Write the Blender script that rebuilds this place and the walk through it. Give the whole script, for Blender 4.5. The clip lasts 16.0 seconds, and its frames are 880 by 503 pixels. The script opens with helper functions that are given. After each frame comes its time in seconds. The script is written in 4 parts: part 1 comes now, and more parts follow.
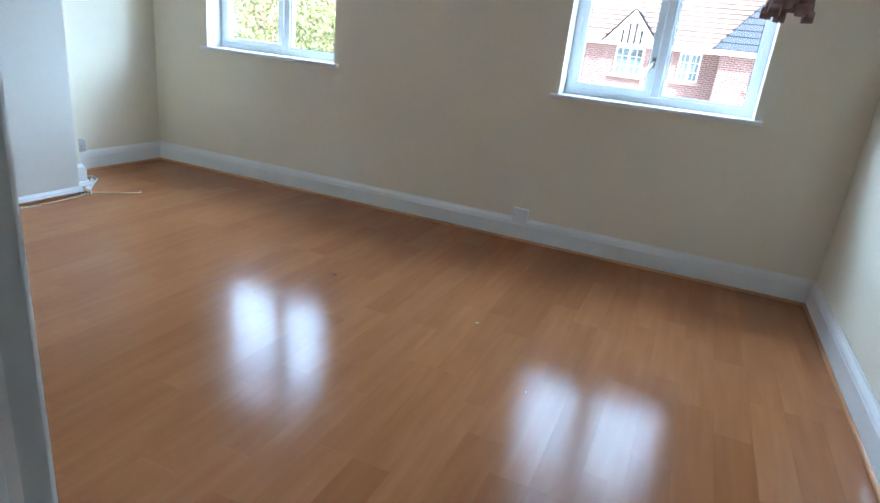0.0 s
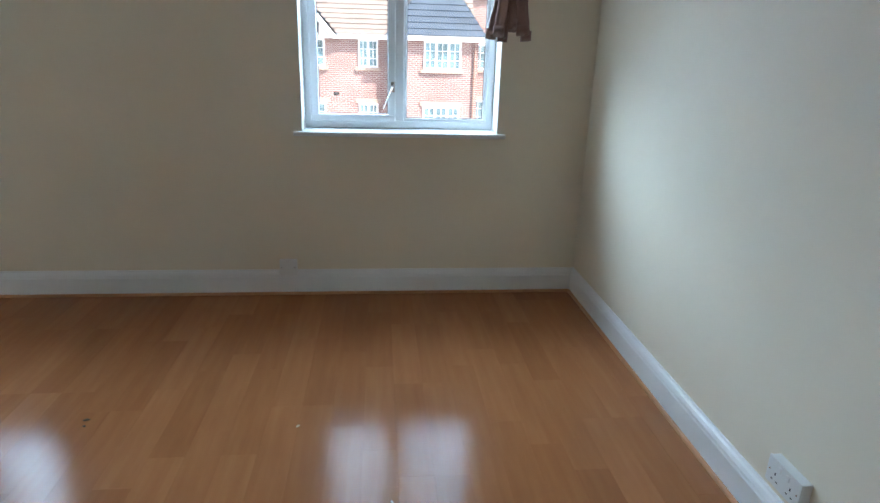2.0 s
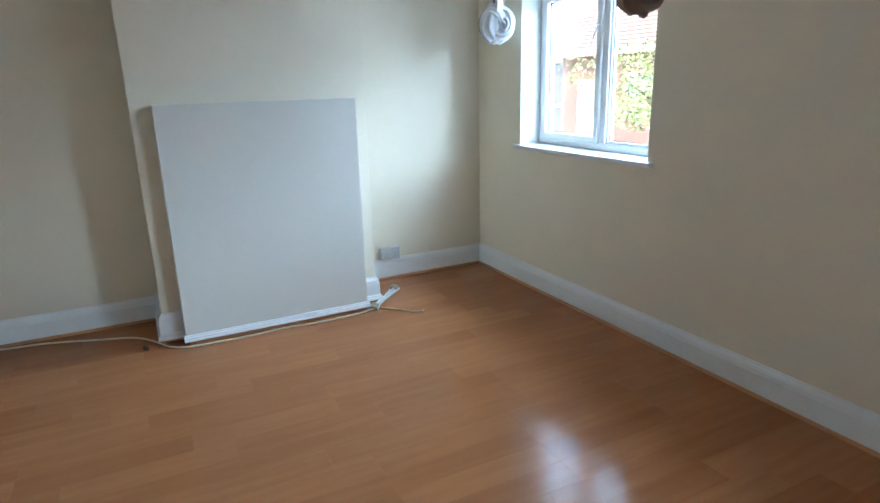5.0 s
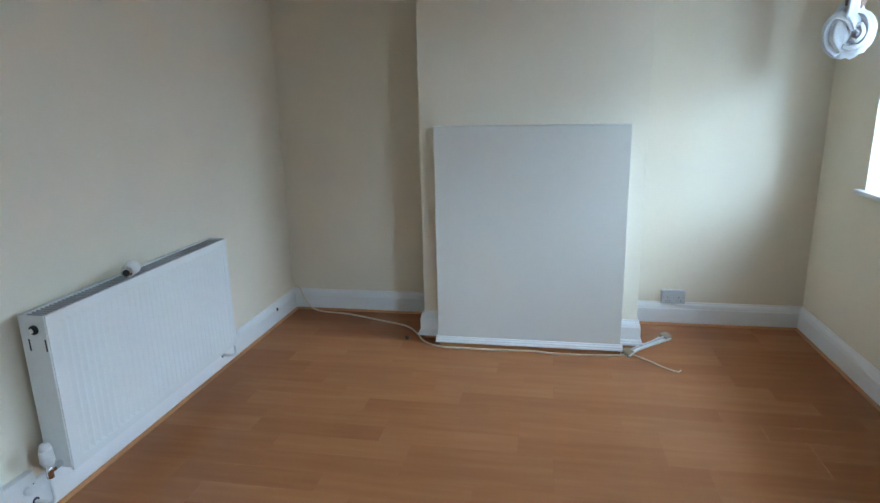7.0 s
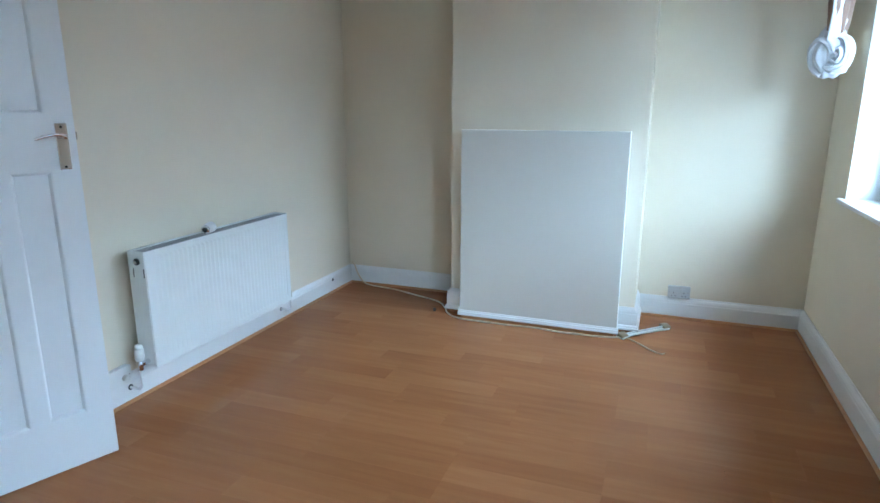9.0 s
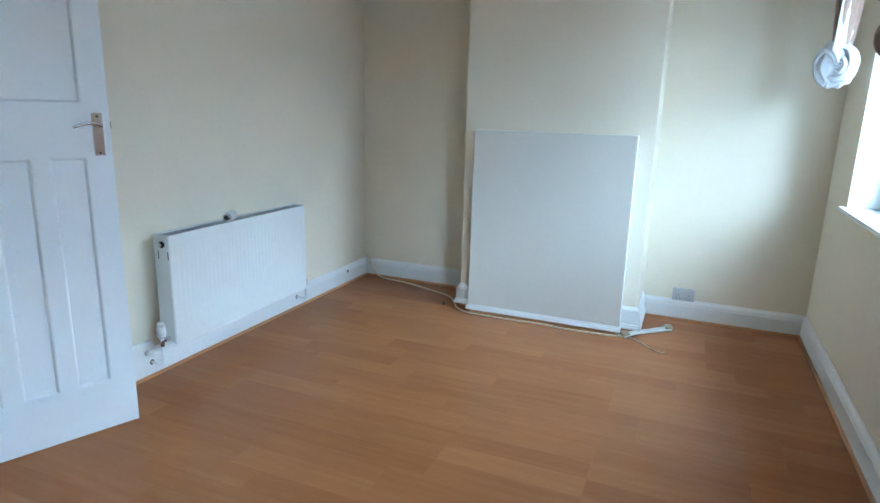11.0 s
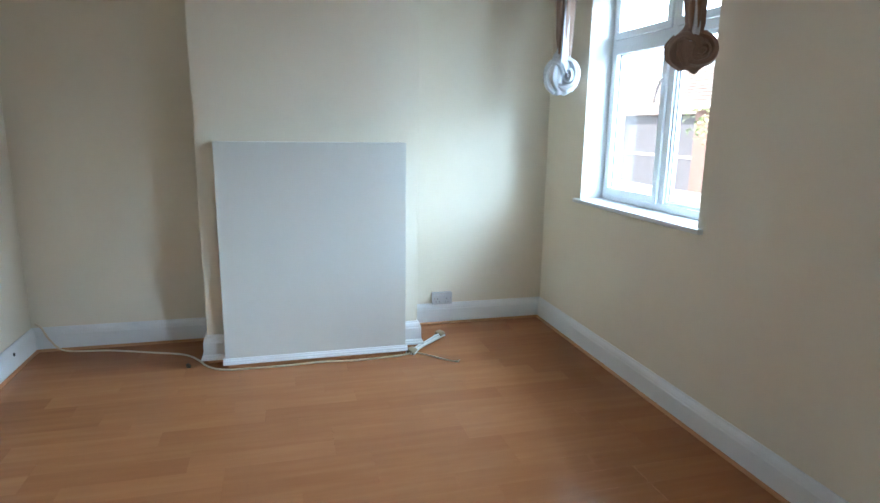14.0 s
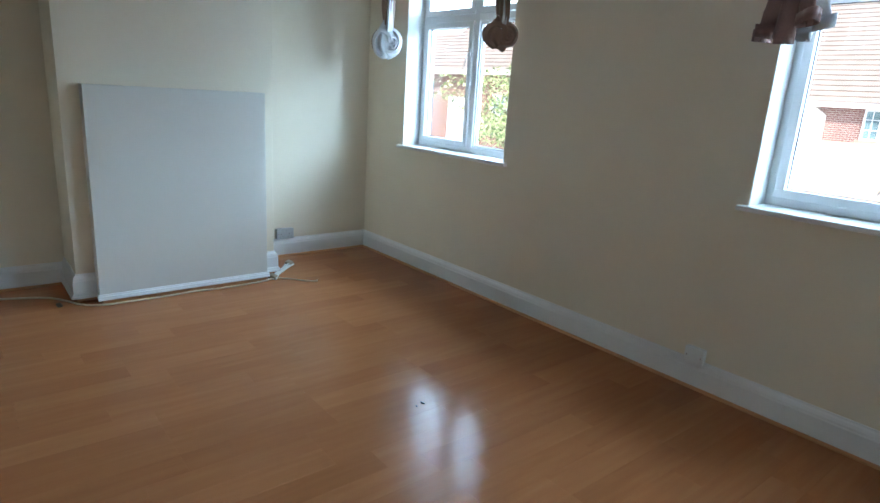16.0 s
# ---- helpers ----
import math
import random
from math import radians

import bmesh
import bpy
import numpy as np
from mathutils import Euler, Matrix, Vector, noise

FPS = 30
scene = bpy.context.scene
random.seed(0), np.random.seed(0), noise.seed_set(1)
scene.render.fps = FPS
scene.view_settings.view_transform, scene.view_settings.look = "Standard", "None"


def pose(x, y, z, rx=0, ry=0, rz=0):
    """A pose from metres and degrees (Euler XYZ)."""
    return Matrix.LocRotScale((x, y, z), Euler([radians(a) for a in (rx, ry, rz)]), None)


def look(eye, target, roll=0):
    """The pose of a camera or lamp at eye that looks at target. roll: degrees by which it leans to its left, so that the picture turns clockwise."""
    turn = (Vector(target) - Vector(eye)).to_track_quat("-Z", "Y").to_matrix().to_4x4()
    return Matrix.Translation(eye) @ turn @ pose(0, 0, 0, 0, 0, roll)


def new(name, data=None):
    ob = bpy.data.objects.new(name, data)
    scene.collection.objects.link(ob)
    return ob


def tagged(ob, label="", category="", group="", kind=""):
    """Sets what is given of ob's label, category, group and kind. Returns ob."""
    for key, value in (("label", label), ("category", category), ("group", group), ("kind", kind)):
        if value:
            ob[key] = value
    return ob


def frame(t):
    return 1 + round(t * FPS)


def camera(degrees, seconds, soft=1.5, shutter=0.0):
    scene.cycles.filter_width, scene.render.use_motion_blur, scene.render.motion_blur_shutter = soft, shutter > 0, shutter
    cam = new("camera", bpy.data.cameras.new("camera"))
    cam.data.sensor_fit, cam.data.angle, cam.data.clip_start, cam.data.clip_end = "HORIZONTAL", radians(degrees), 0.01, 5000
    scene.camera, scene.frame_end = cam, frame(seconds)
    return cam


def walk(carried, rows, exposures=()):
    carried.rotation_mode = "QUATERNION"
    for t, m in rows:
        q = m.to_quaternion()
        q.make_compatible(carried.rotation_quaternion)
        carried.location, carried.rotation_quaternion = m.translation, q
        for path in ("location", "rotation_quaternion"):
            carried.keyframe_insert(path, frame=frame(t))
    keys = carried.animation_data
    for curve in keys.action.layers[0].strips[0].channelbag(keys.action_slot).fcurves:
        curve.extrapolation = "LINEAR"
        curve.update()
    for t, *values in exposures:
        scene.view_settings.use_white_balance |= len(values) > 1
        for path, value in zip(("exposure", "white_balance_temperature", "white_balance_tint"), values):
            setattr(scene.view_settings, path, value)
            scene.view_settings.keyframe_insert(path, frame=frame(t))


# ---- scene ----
cam = camera(72.7, 16.0)
PATH = [
    (0, (0.783, 0.587, 1.21), (0.091, 2.343, 0.549), 6.4),
    (0.5, (0.651, 0.721, 1.26), (0.426, 2.604, 0.623), 5.2),
    (1, (0.559, 0.785, 1.397), (0.618, 2.679, 0.755), 2.5),
    (1.5, (0.445, 0.853, 1.432), (0.63, 2.738, 0.789), 1.8),
    (2, (0.379, 0.935, 1.424), (0.58, 2.821, 0.789), 1.7),
    (2.5, (0.406, 1.129, 1.42), (0.4, 3.03, 0.798), 0.7),
    (3, (0.483, 1.33, 1.424), (0.087, 3.19, 0.803), -1.0),
    (3.5, (0.499, 1.515, 1.423), (-0.245, 3.278, 0.842), -0.8),
    (4, (0.53, 1.705, 1.431), (-0.577, 3.271, 0.865), 0.2),
    (4.5, (0.533, 1.808, 1.421), (-0.911, 3.07, 0.852), -0.6),
    (5, (0.605, 2.02, 1.408), (-1.115, 2.882, 0.862), -1.5),
    (7.5, (0.553, 2.943, 1.487), (-1.322, 2.444, 1.002), -1.0),
    (8, (0.712, 3.079, 1.478), (-1.147, 2.514, 1.004), -0.7),
    (8.5, (0.906, 3.236, 1.464), (-0.953, 2.66, 1.002), -0.2),
    (9, (1.044, 3.42, 1.469), (-0.78, 2.744, 1.003), 0.1),
    (9.5, (1.156, 3.596, 1.446), (-0.629, 2.824, 0.98), 0.9),
    (12, (1.152, 3.406, 1.477), (-0.684, 2.759, 1.018), 3.8),
    (12.5, (1.075, 3.224, 1.441), (-0.851, 2.894, 1.013), 4.0),
    (13, (0.899, 2.977, 1.429), (-1.057, 2.894, 1.017), 2.5),
    (13.5, (0.758, 2.775, 1.439), (-1.191, 2.939, 1.022), 1.3),
    (14, (0.703, 2.488, 1.436), (-1.187, 2.994, 1.023), 0.9),
    (14.5, (0.794, 2.223, 1.432), (-1.007, 2.984, 1.01), 1.8),
    (15, (0.994, 1.965, 1.417), (-0.761, 2.819, 0.981), 1.6),
    (15.5, (1.092, 1.692, 1.382), (-0.544, 2.736, 0.9), 2.0),
    (16, (1.181, 1.509, 1.397), (-0.308, 2.745, 0.888), 3.6),
]
walk(cam, [(t, look(eye, target, roll)) for t, eye, target, roll in PATH],
     exposures=[(0.0, 2.55, 6000, 13), (0.5, 2.25, 6150, 13), (1.5, 2.1, 6450, 13), (3.0, 2.1, 6450, 13), (3.5, 2.14, 6350, 13), (4.0, 2.0, 6200, 13), (4.5, 2.1, 6150, 13),
                (5.0, 2.38, 6200, 13), (7.5, 2.2, 6350, 14), (9.0, 2.45, 6000, 11), (12.0, 2.58, 6000, 10), (12.5, 2.45, 6050, 10), (13.5, 2.5, 6300, 13),
                (14.5, 2.38, 6300, 13), (15.5, 2.05, 6250, 12), (16.0, 2.03, 6200, 11)])

# ---- light ----
SUN_EL, SUN_AZ = 46.0, 142.0      # compass degrees, y is north: the sun stands behind the window wall's back
world = bpy.data.worlds.new("world")
scene.world = world
world.use_nodes = True
wn = world.node_tree
sky = wn.nodes.new("ShaderNodeTexSky")
sky.sky_type, sky.sun_disc = "NISHITA", False
sky.sun_elevation, sky.sun_rotation = radians(SUN_EL), radians(SUN_AZ)
wn.links.new(sky.outputs[0], wn.nodes["Background"].inputs[0])
wn.nodes["Background"].inputs[1].default_value = 0.11

sun_data = bpy.data.lights.new("sun", "SUN")
sun_data.energy, sun_data.angle, sun_data.color = 2.0, radians(0.53), (1.0, 0.95, 0.87)
sun = new("sun", sun_data)
az, el = radians(SUN_AZ), radians(SUN_EL)
sun.matrix_world = look((math.sin(az) * math.cos(el) * 60, math.cos(az) * math.cos(el) * 60, math.sin(el) * 60), (0, 0, 0))


def sky_lamp(name, x0, x1, watts):
    """Stands in for the bright sky that one window looks up to."""
    d = bpy.data.lights.new(name, "AREA")
    d.shape, d.size, d.size_y, d.energy, d.color = "RECTANGLE", x1 - x0, 8.0, watts, (0.53, 0.78, 1.0)
    ob = new(name, d)
    ob.matrix_world = look(((x0 + x1) / 2, 11.5, 6.9), ((x0 + x1) / 2, 4.4, 2.95))
    return ob


# ---- plan ----
W, E, S, N, H = -3.40, 1.60, 0.94, 4.39, 2.55     # inner faces of the room's walls, ceiling height
OUT, SILL, HEAD = 4.67, 0.965, 2.32
WIN = ((-2.854, -1.687), (-0.052, 1.061))
DOOR = (0.19, 1.19)
CX, C0, C1 = -2.955, 2.025, 3.318                    # chimney breast
BX, B0, B1 = -2.85, 2.13, 3.22                     # boxed-in fireplace
GROUND = -3.4
sky_lamp("sky_light_west", -27.0, -1.0, 3200)
sky_lamp("sky_light_east", -1.0, 25.0, 3000)
# added lamp in place of the low eastern sky, slanting in by the chimney breast
low = bpy.data.lights.new("sky_light_low", "AREA")
low.shape, low.size, low.size_y, low.energy, low.color = "RECTANGLE", 11.0, 6.0, 1100, (0.53, 0.78, 1.0)
new("sky_light_low", low).matrix_world = look((15.0, 9.6, 5.6), (-2.3, 4.6, 1.6))


# ---- materials ----
def nodes(name):
    m = bpy.data.materials.new(name)
    m.use_nodes = True
    t = m.node_tree
    return m, t, t.nodes["Principled BSDF"]


def coords(t, scale=(1, 1, 1), world_space=True):
    mp = t.nodes.new("ShaderNodeMapping")
    mp.inputs["Scale"].default_value = scale
    if world_space:
        t.links.new(t.nodes.new("ShaderNodeNewGeometry").outputs["Position"], mp.inputs[0])
    else:
        t.links.new(t.nodes.new("ShaderNodeTexCoord").outputs["Object"], mp.inputs[0])
    return mp.outputs[0]


def tex(t, vec, scale, detail=4.0, rough=0.55):
    n = t.nodes.new("ShaderNodeTexNoise")
    n.inputs["Scale"].default_value, n.inputs["Detail"].default_value, n.inputs["Roughness"].default_value = scale, detail, rough
    t.links.new(vec, n.inputs["Vector"])
    return n.outputs["Fac"]


def ramp(t, fac, *stops):
    r = t.nodes.new("ShaderNodeValToRGB")
    while len(r.color_ramp.elements) < len(stops):
        r.color_ramp.elements.new(0.5)
    for e, (p, c) in zip(r.color_ramp.elements, stops):
        e.position, e.color = p, (*c, 1)
    t.links.new(fac, r.inputs[0])
    return r.outputs[0]


def mixc(t, kind, fac, a, b):
    n = t.nodes.new("ShaderNodeMix")
    n.data_type, n.blend_type = "RGBA", kind
    for sock, v in ((n.inputs[0], fac), (n.inputs[6], a), (n.inputs[7], b)):
        if hasattr(v, "links"):
            t.links.new(v, sock)
        else:
            sock.default_value = v if not isinstance(v, tuple) else (*v, 1)
    return n.outputs[2]


def relief(t, p, height, strength, distance):
    b = t.nodes.new("ShaderNodeBump")
    b.inputs["Strength"].default_value, b.inputs["Distance"].default_value = strength, distance
    t.links.new(height, b.inputs["Height"])
    t.links.new(b.outputs[0], p.inputs["Normal"])


def paint(name, col, rough=0.5, grain=60.0, bump=0.15, vary=0.05, metal=0.0, spec=0.5):
    """Painted or plain surface with faint stains and fine relief."""
    m, t, p = nodes(name)
    v = coords(t)
    big = tex(t, v, 1.7, 5)
    lo, hi = tuple(c * (1 - vary) for c in col), tuple(min(1, c * (1 + vary)) for c in col)
    t.links.new(ramp(t, big, (0.3, lo), (0.7, hi)), p.inputs["Base Color"])
    p.inputs["Roughness"].default_value, p.inputs["Metallic"].default_value = rough, metal
    p.inputs["Specular IOR Level"].default_value = spec
    if bump:
        relief(t, p, tex(t, v, grain, 3), bump, 0.002)
    return m


def laminate():
    m, t, p = nodes("beech_laminate")
    info = t.nodes.new("ShaderNodeObjectInfo")
    v = coords(t, (1, 0.09, 1))
    off = t.nodes.new("ShaderNodeVectorMath")
    off.operation = "MULTIPLY_ADD"
    comb = t.nodes.new("ShaderNodeCombineXYZ")
    t.links.new(info.outputs["Random"], comb.inputs[0])
    t.links.new(info.outputs["Random"], comb.inputs[1])
    t.links.new(comb.outputs[0], off.inputs[0])
    off.inputs[1].default_value = (37, 53, 0)
    t.links.new(v, off.inputs[2])
    grain = tex(t, off.outputs[0], 26, 3, 0.5)
    wood = ramp(t, grain, (0.22, (0.335, 0.128, 0.050)), (0.5, (0.368, 0.145, 0.058)), (0.8, (0.405, 0.168, 0.070)))
    tone = ramp(t, info.outputs["Random"], (0.0, (0.87, 0.84, 0.81)), (0.5, (0.97, 0.97, 0.97)), (1.0, (1.07, 1.09, 1.12)))
    t.links.new(mixc(t, "MULTIPLY", 1.0, wood, tone), p.inputs["Base Color"])
    worn = tex(t, coords(t), 2.3, 5)
    r = t.nodes.new("ShaderNodeMapRange")
    r.inputs["To Min"].default_value, r.inputs["To Max"].default_value = 0.13, 0.19
    t.links.new(worn, r.inputs[0])
    t.links.new(r.outputs[0], p.inputs["Roughness"])
    p.inputs["Specular IOR Level"].default_value = 0.115
    relief(t, p, grain, 0.02, 0.001)
    return m


def brickwork(name, a, b, mortar, w=0.225, h=0.075):
    m, t, p = nodes(name)
    g = t.nodes.new("ShaderNodeNewGeometry")
    sep = t.nodes.new("ShaderNodeSeparateXYZ")
    t.links.new(g.outputs["Position"], sep.inputs[0])
    add = t.nodes.new("ShaderNodeMath")
    t.links.new(sep.outputs[0], add.inputs[0])
    t.links.new(sep.outputs[1], add.inputs[1])
    c = t.nodes.new("ShaderNodeCombineXYZ")
    t.links.new(add.outputs[0], c.inputs[0])
    t.links.new(sep.outputs[2], c.inputs[1])
    br = t.nodes.new("ShaderNodeTexBrick")
    br.inputs["Scale"].default_value = 1.0
    br.inputs["Brick Width"].default_value, br.inputs["Row Height"].default_value = w, h
    br.inputs["Mortar Size"].default_value = 0.013
    br.inputs["Color1"].default_value, br.inputs["Color2"].default_value, br.inputs["Mortar"].default_value = (*a, 1), (*b, 1), (*mortar, 1)
    t.links.new(c.outputs[0], br.inputs["Vector"])
    stain = ramp(t, tex(t, coords(t), 0.6, 5), (0.3, (0.82, 0.8, 0.8)), (0.7, (1.1, 1.1, 1.1)))
    t.links.new(mixc(t, "MULTIPLY", 1.0, br.outputs[0], stain), p.inputs["Base Color"])
    p.inputs["Roughness"].default_value = 0.9
    return m


def cloth(name, col):
    m, t, p = nodes(name)
    v = coords(t, world_space=False)
    n = tex(t, v, 260, 2)
    big = tex(t, v, 9, 3)
    t.links.new(mixc(t, "MULTIPLY", 1.0, ramp(t, n, (0.3, tuple(c * 0.85 for c in col)), (0.7, tuple(min(1, c * 1.1) for c in col))),
                     ramp(t, big, (0.3, (0.88, 0.88, 0.88)), (0.7, (1, 1, 1)))), p.inputs["Base Color"])
    p.inputs["Roughness"].default_value = 0.85
    p.inputs["Sheen Weight"].default_value = 0.2
    relief(t, p, n, 0.2, 0.001)
    return m


def glazing():
    m, t, p = nodes("window_glass")
    p.inputs["Base Color"].default_value = (1, 1, 1, 1)
    p.inputs["Roughness"].default_value, p.inputs["Transmission Weight"].default_value, p.inputs["IOR"].default_value = 0.0, 1.0, 1.45
    return m


def foliage():
    m, t, p = nodes("leaves")
    g = t.nodes.new("ShaderNodeNewGeometry")
    # upper tones are lightened to put overexposed haze into the leaves
    t.links.new(ramp(t, g.outputs["Random Per Island"], (0.0, (0.08, 0.13, 0.04)), (0.4, (0.30, 0.37, 0.14)), (1.0, (0.62, 0.62, 0.32))), p.inputs["Base Color"])
    p.inputs["Roughness"].default_value = 0.6
    return m


MAGNOLIA = paint("magnolia_emulsion", (0.80, 0.718, 0.575), 0.62, 90, 0.12, 0.025)
CEILING = paint("white_ceiling_paint", (0.82, 0.81, 0.78), 0.8, 80, 0.1, 0.02)
GLOSS = paint("white_gloss_paint", (0.80, 0.80, 0.79), 0.28, 30, 0.05, 0.03)
SATIN = paint("white_satin_door_paint", (0.76, 0.78, 0.79), 0.35, 35, 0.06, 0.03)
UPVC = paint("white_window_plastic", (0.83, 0.85, 0.86), 0.25, 20, 0.0, 0.02)
BOARD = paint("off_white_board_paint", (0.69, 0.662, 0.60), 0.6, 120, 0.1, 0.02)
ENAMEL = paint("white_radiator_enamel", (0.80, 0.82, 0.80), 0.25, 20, 0.0, 0.02)
FINS = paint("grey_fins", (0.42, 0.43, 0.43), 0.4, 20, 0, 0.05)
PLASTIC = paint("white_plastic", (0.78, 0.78, 0.76), 0.3, 20, 0.0, 0.02)
DULL = paint("dulled_plastic", (0.50, 0.50, 0.50), 0.4, 20, 0.0, 0.04)
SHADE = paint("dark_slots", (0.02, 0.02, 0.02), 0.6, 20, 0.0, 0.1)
CHROME = paint("chrome", (0.78, 0.78, 0.80), 0.1, 20, 0.0, 0.02, 1.0)
COPPER = paint("tarnished_brass", (0.42, 0.36, 0.28), 0.35, 40, 0.05, 0.1, 1.0)
# beading colour, also painted for the shaded gaps at the chimney's foot
BEAD_AND_GAP = paint("beech_beading_and_gap_shade", (0.50, 0.22, 0.08), 0.4, 40, 0.08, 0.12)
CORD = paint("cream_cable_sheath", (0.72, 0.58, 0.42), 0.45, 30, 0.0, 0.05)
TAPE = paint("brown_tape", (0.30, 0.22, 0.13), 0.5, 40, 0.05, 0.15)
DEBRIS = paint("dry_brown_debris", (0.09, 0.06, 0.04), 0.9, 60, 0.2, 0.2)
PALE = paint("pale_plaster_crumb", (0.70, 0.62, 0.5), 0.9, 60, 0.2, 0.1)
BROWN = cloth("brown_curtain_cloth", (0.34, 0.215, 0.16))
MAUVE = cloth("dusky_brown_curtain_cloth", (0.29, 0.165, 0.14))
LINING = cloth("white_curtain_lining", (0.76, 0.78, 0.82))
LAMINATE = laminate()
UNDERLAY = paint("dark_joint", (0.30, 0.14, 0.06), 0.8, 40, 0.0, 0.1)
CARPET = paint("hall_carpet", (0.32, 0.27, 0.22), 0.95, 300, 0.4, 0.1)
GLASS = glazing()
BRICK = brickwork("red_brick", (0.25, 0.108, 0.090), (0.315, 0.160, 0.132), (0.48, 0.41, 0.37))
BRICK_DARK = brickwork("brown_brick", (0.28, 0.13, 0.09), (0.34, 0.17, 0.12), (0.36, 0.30, 0.26))
STONE = paint("pale_stone", (0.45, 0.34, 0.27), 0.85, 30, 0.2, 0.08)
TILE_SLATE = paint("blue_grey_slate", (0.085, 0.11, 0.135), 0.5, 14, 0.2, 0.2)
TILE_BROWN = paint("weathered_concrete_tile", (0.33, 0.27, 0.225), 0.8, 14, 0.25, 0.15)
# white render; also puts sun glare into the porch gable and long wall
RENDER_W = paint("white_render", (0.74, 0.70, 0.64), 0.9, 25, 0.2, 0.06)
# base colour lowered to hold the shade on the far house's wall
RENDER_SHADED = paint("shaded_grey_render", (0.17, 0.17, 0.18), 0.9, 25, 0.2, 0.08)
SAND = paint("sand_coloured_render", (0.56, 0.40, 0.29), 0.9, 25, 0.2, 0.06)
WHITE_OUT = paint("white_exterior_paint", (0.80, 0.80, 0.80), 0.5, 20, 0.0, 0.03)
TIMBER = paint("black_timber", (0.035, 0.03, 0.028), 0.6, 20, 0.1, 0.2)
# teal base colour paints the sky's reflection into the distant panes
PANE = paint("far_glass_painted_reflection", (0.16, 0.25, 0.27), 0.08, 20, 0.0, 0.5)
CONCRETE = paint("pale_concrete", (0.50, 0.48, 0.44), 0.9, 6, 0.2, 0.12)
BARK = paint("bark", (0.12, 0.09, 0.06), 0.9, 40, 0.5, 0.2)
LEAF = foliage()


# ---- mesh helpers ----
def mesh(name, bm, material, smooth=False):
    me = bpy.data.meshes.new(name)
    bmesh.ops.recalc_face_normals(bm, faces=bm.faces)
    bm.to_mesh(me)
    bm.free()
    for mat in (material if isinstance(material, (list, tuple)) else [material]):
        me.materials.append(mat)
    if smooth:
        for f in me.polygons:
            f.use_smooth = True
    return me


def thing(name, label, category, group="", loc=(0, 0, 0), rz=0.0):
    ob = new(name)
    ob.empty_display_size = 0.1
    ob.matrix_world = pose(*loc, 0, 0, rz)
    return tagged(ob, label, category, group)


def part(name, bm, material, parent, label="", smooth=False):
    ob = new(name, mesh(name, bm, material, smooth))
    ob.parent = parent
    return tagged(ob, label)


def solid(name, bm, material, label, category="", kind="", smooth=False, group=""):
    return tagged(new(name, mesh(name, bm, material, smooth)), label, category, group, kind)


def box(bm, x0, x1, y0, y1, z0, z1, bevel=0.0, seg=2):
    r = bmesh.ops.create_cube(bm, size=1)
    bmesh.ops.transform(bm, matrix=Matrix.Translation(((x0 + x1) / 2, (y0 + y1) / 2, (z0 + z1) / 2)) @ Matrix.Diagonal((x1 - x0, y1 - y0, z1 - z0, 1)), verts=r["verts"])
    if bevel:
        edges = list({e for v in r["verts"] for e in v.link_edges})
        bmesh.ops.bevel(bm, geom=edges, offset=bevel, segments=seg, profile=0.6, affect="EDGES")
    return bm


def boxed(*a, **k):
    return box(bmesh.new(), *a, **k)


def cyl(bm, a, b, r0, r1=None, sides=16):
    a, b = Vector(a), Vector(b)
    m = Matrix.Translation((a + b) / 2) @ (b - a).to_track_quat("Z", "Y").to_matrix().to_4x4()
    bmesh.ops.create_cone(bm, cap_ends=True, segments=sides, radius1=r0, radius2=r0 if r1 is None else r1, depth=(b - a).length, matrix=m)
    return bm


def smooth_path(pts, n=8):
    """Catmull-Rom through the given points."""
    p = [Vector(q) for q in pts]
    p = [p[0] * 2 - p[1]] + p + [p[-1] * 2 - p[-2]]
    out = []
    for i in range(1, len(p) - 2):
        for k in range(n):
            u = k / n
            out.append(0.5 * (2 * p[i] + (p[i + 1] - p[i - 1]) * u + (2 * p[i - 1] - 5 * p[i] + 4 * p[i + 1] - p[i + 2]) * u * u
                              + (3 * p[i] - p[i - 1] - 3 * p[i + 1] + p[i + 2]) * u ** 3))
    return out + [p[-2]]


def tube(bm, pts, radius, sides=8, flat=1.0, fold=0.0, folds=5):
    """A tube along pts. radius: one number or a function of 0..1; flat squeezes it; fold pleats its skin."""
    rings, n = [], len(pts)
    up = Vector((0.31, 0.2, 1)).normalized()
    for i, p in enumerate(pts):
        d = (pts[min(i + 1, n - 1)] - pts[max(i - 1, 0)]).normalized()
        if abs(d.dot(up)) > 0.98:
            up = Vector((1, 0.1, 0)).normalized()
        s = d.cross(up).normalized()
        up = s.cross(d).normalized()
        r = radius(i / (n - 1)) if callable(radius) else radius
        ring = []
        for k in range(sides):
            a = 2 * math.pi * k / sides
            rr = r * (1 + fold * math.sin(folds * a + 3.0 * i / n) + fold * 0.6 * noise.noise(p * 30 + Vector((math.cos(a), math.sin(a), 0)) * 1.5))
            ring.append(bm.verts.new(p + s * (rr * math.cos(a)) + up * (rr * flat * math.sin(a))))
        rings.append(ring)
    for a, b in zip(rings, rings[1:]):
        for k in range(sides):
            bm.faces.new((a[k], a[(k + 1) % sides], b[(k + 1) % sides], b[k]))
    bm.faces.new(rings[0][::-1])
    bm.faces.new(rings[-1])
    return bm


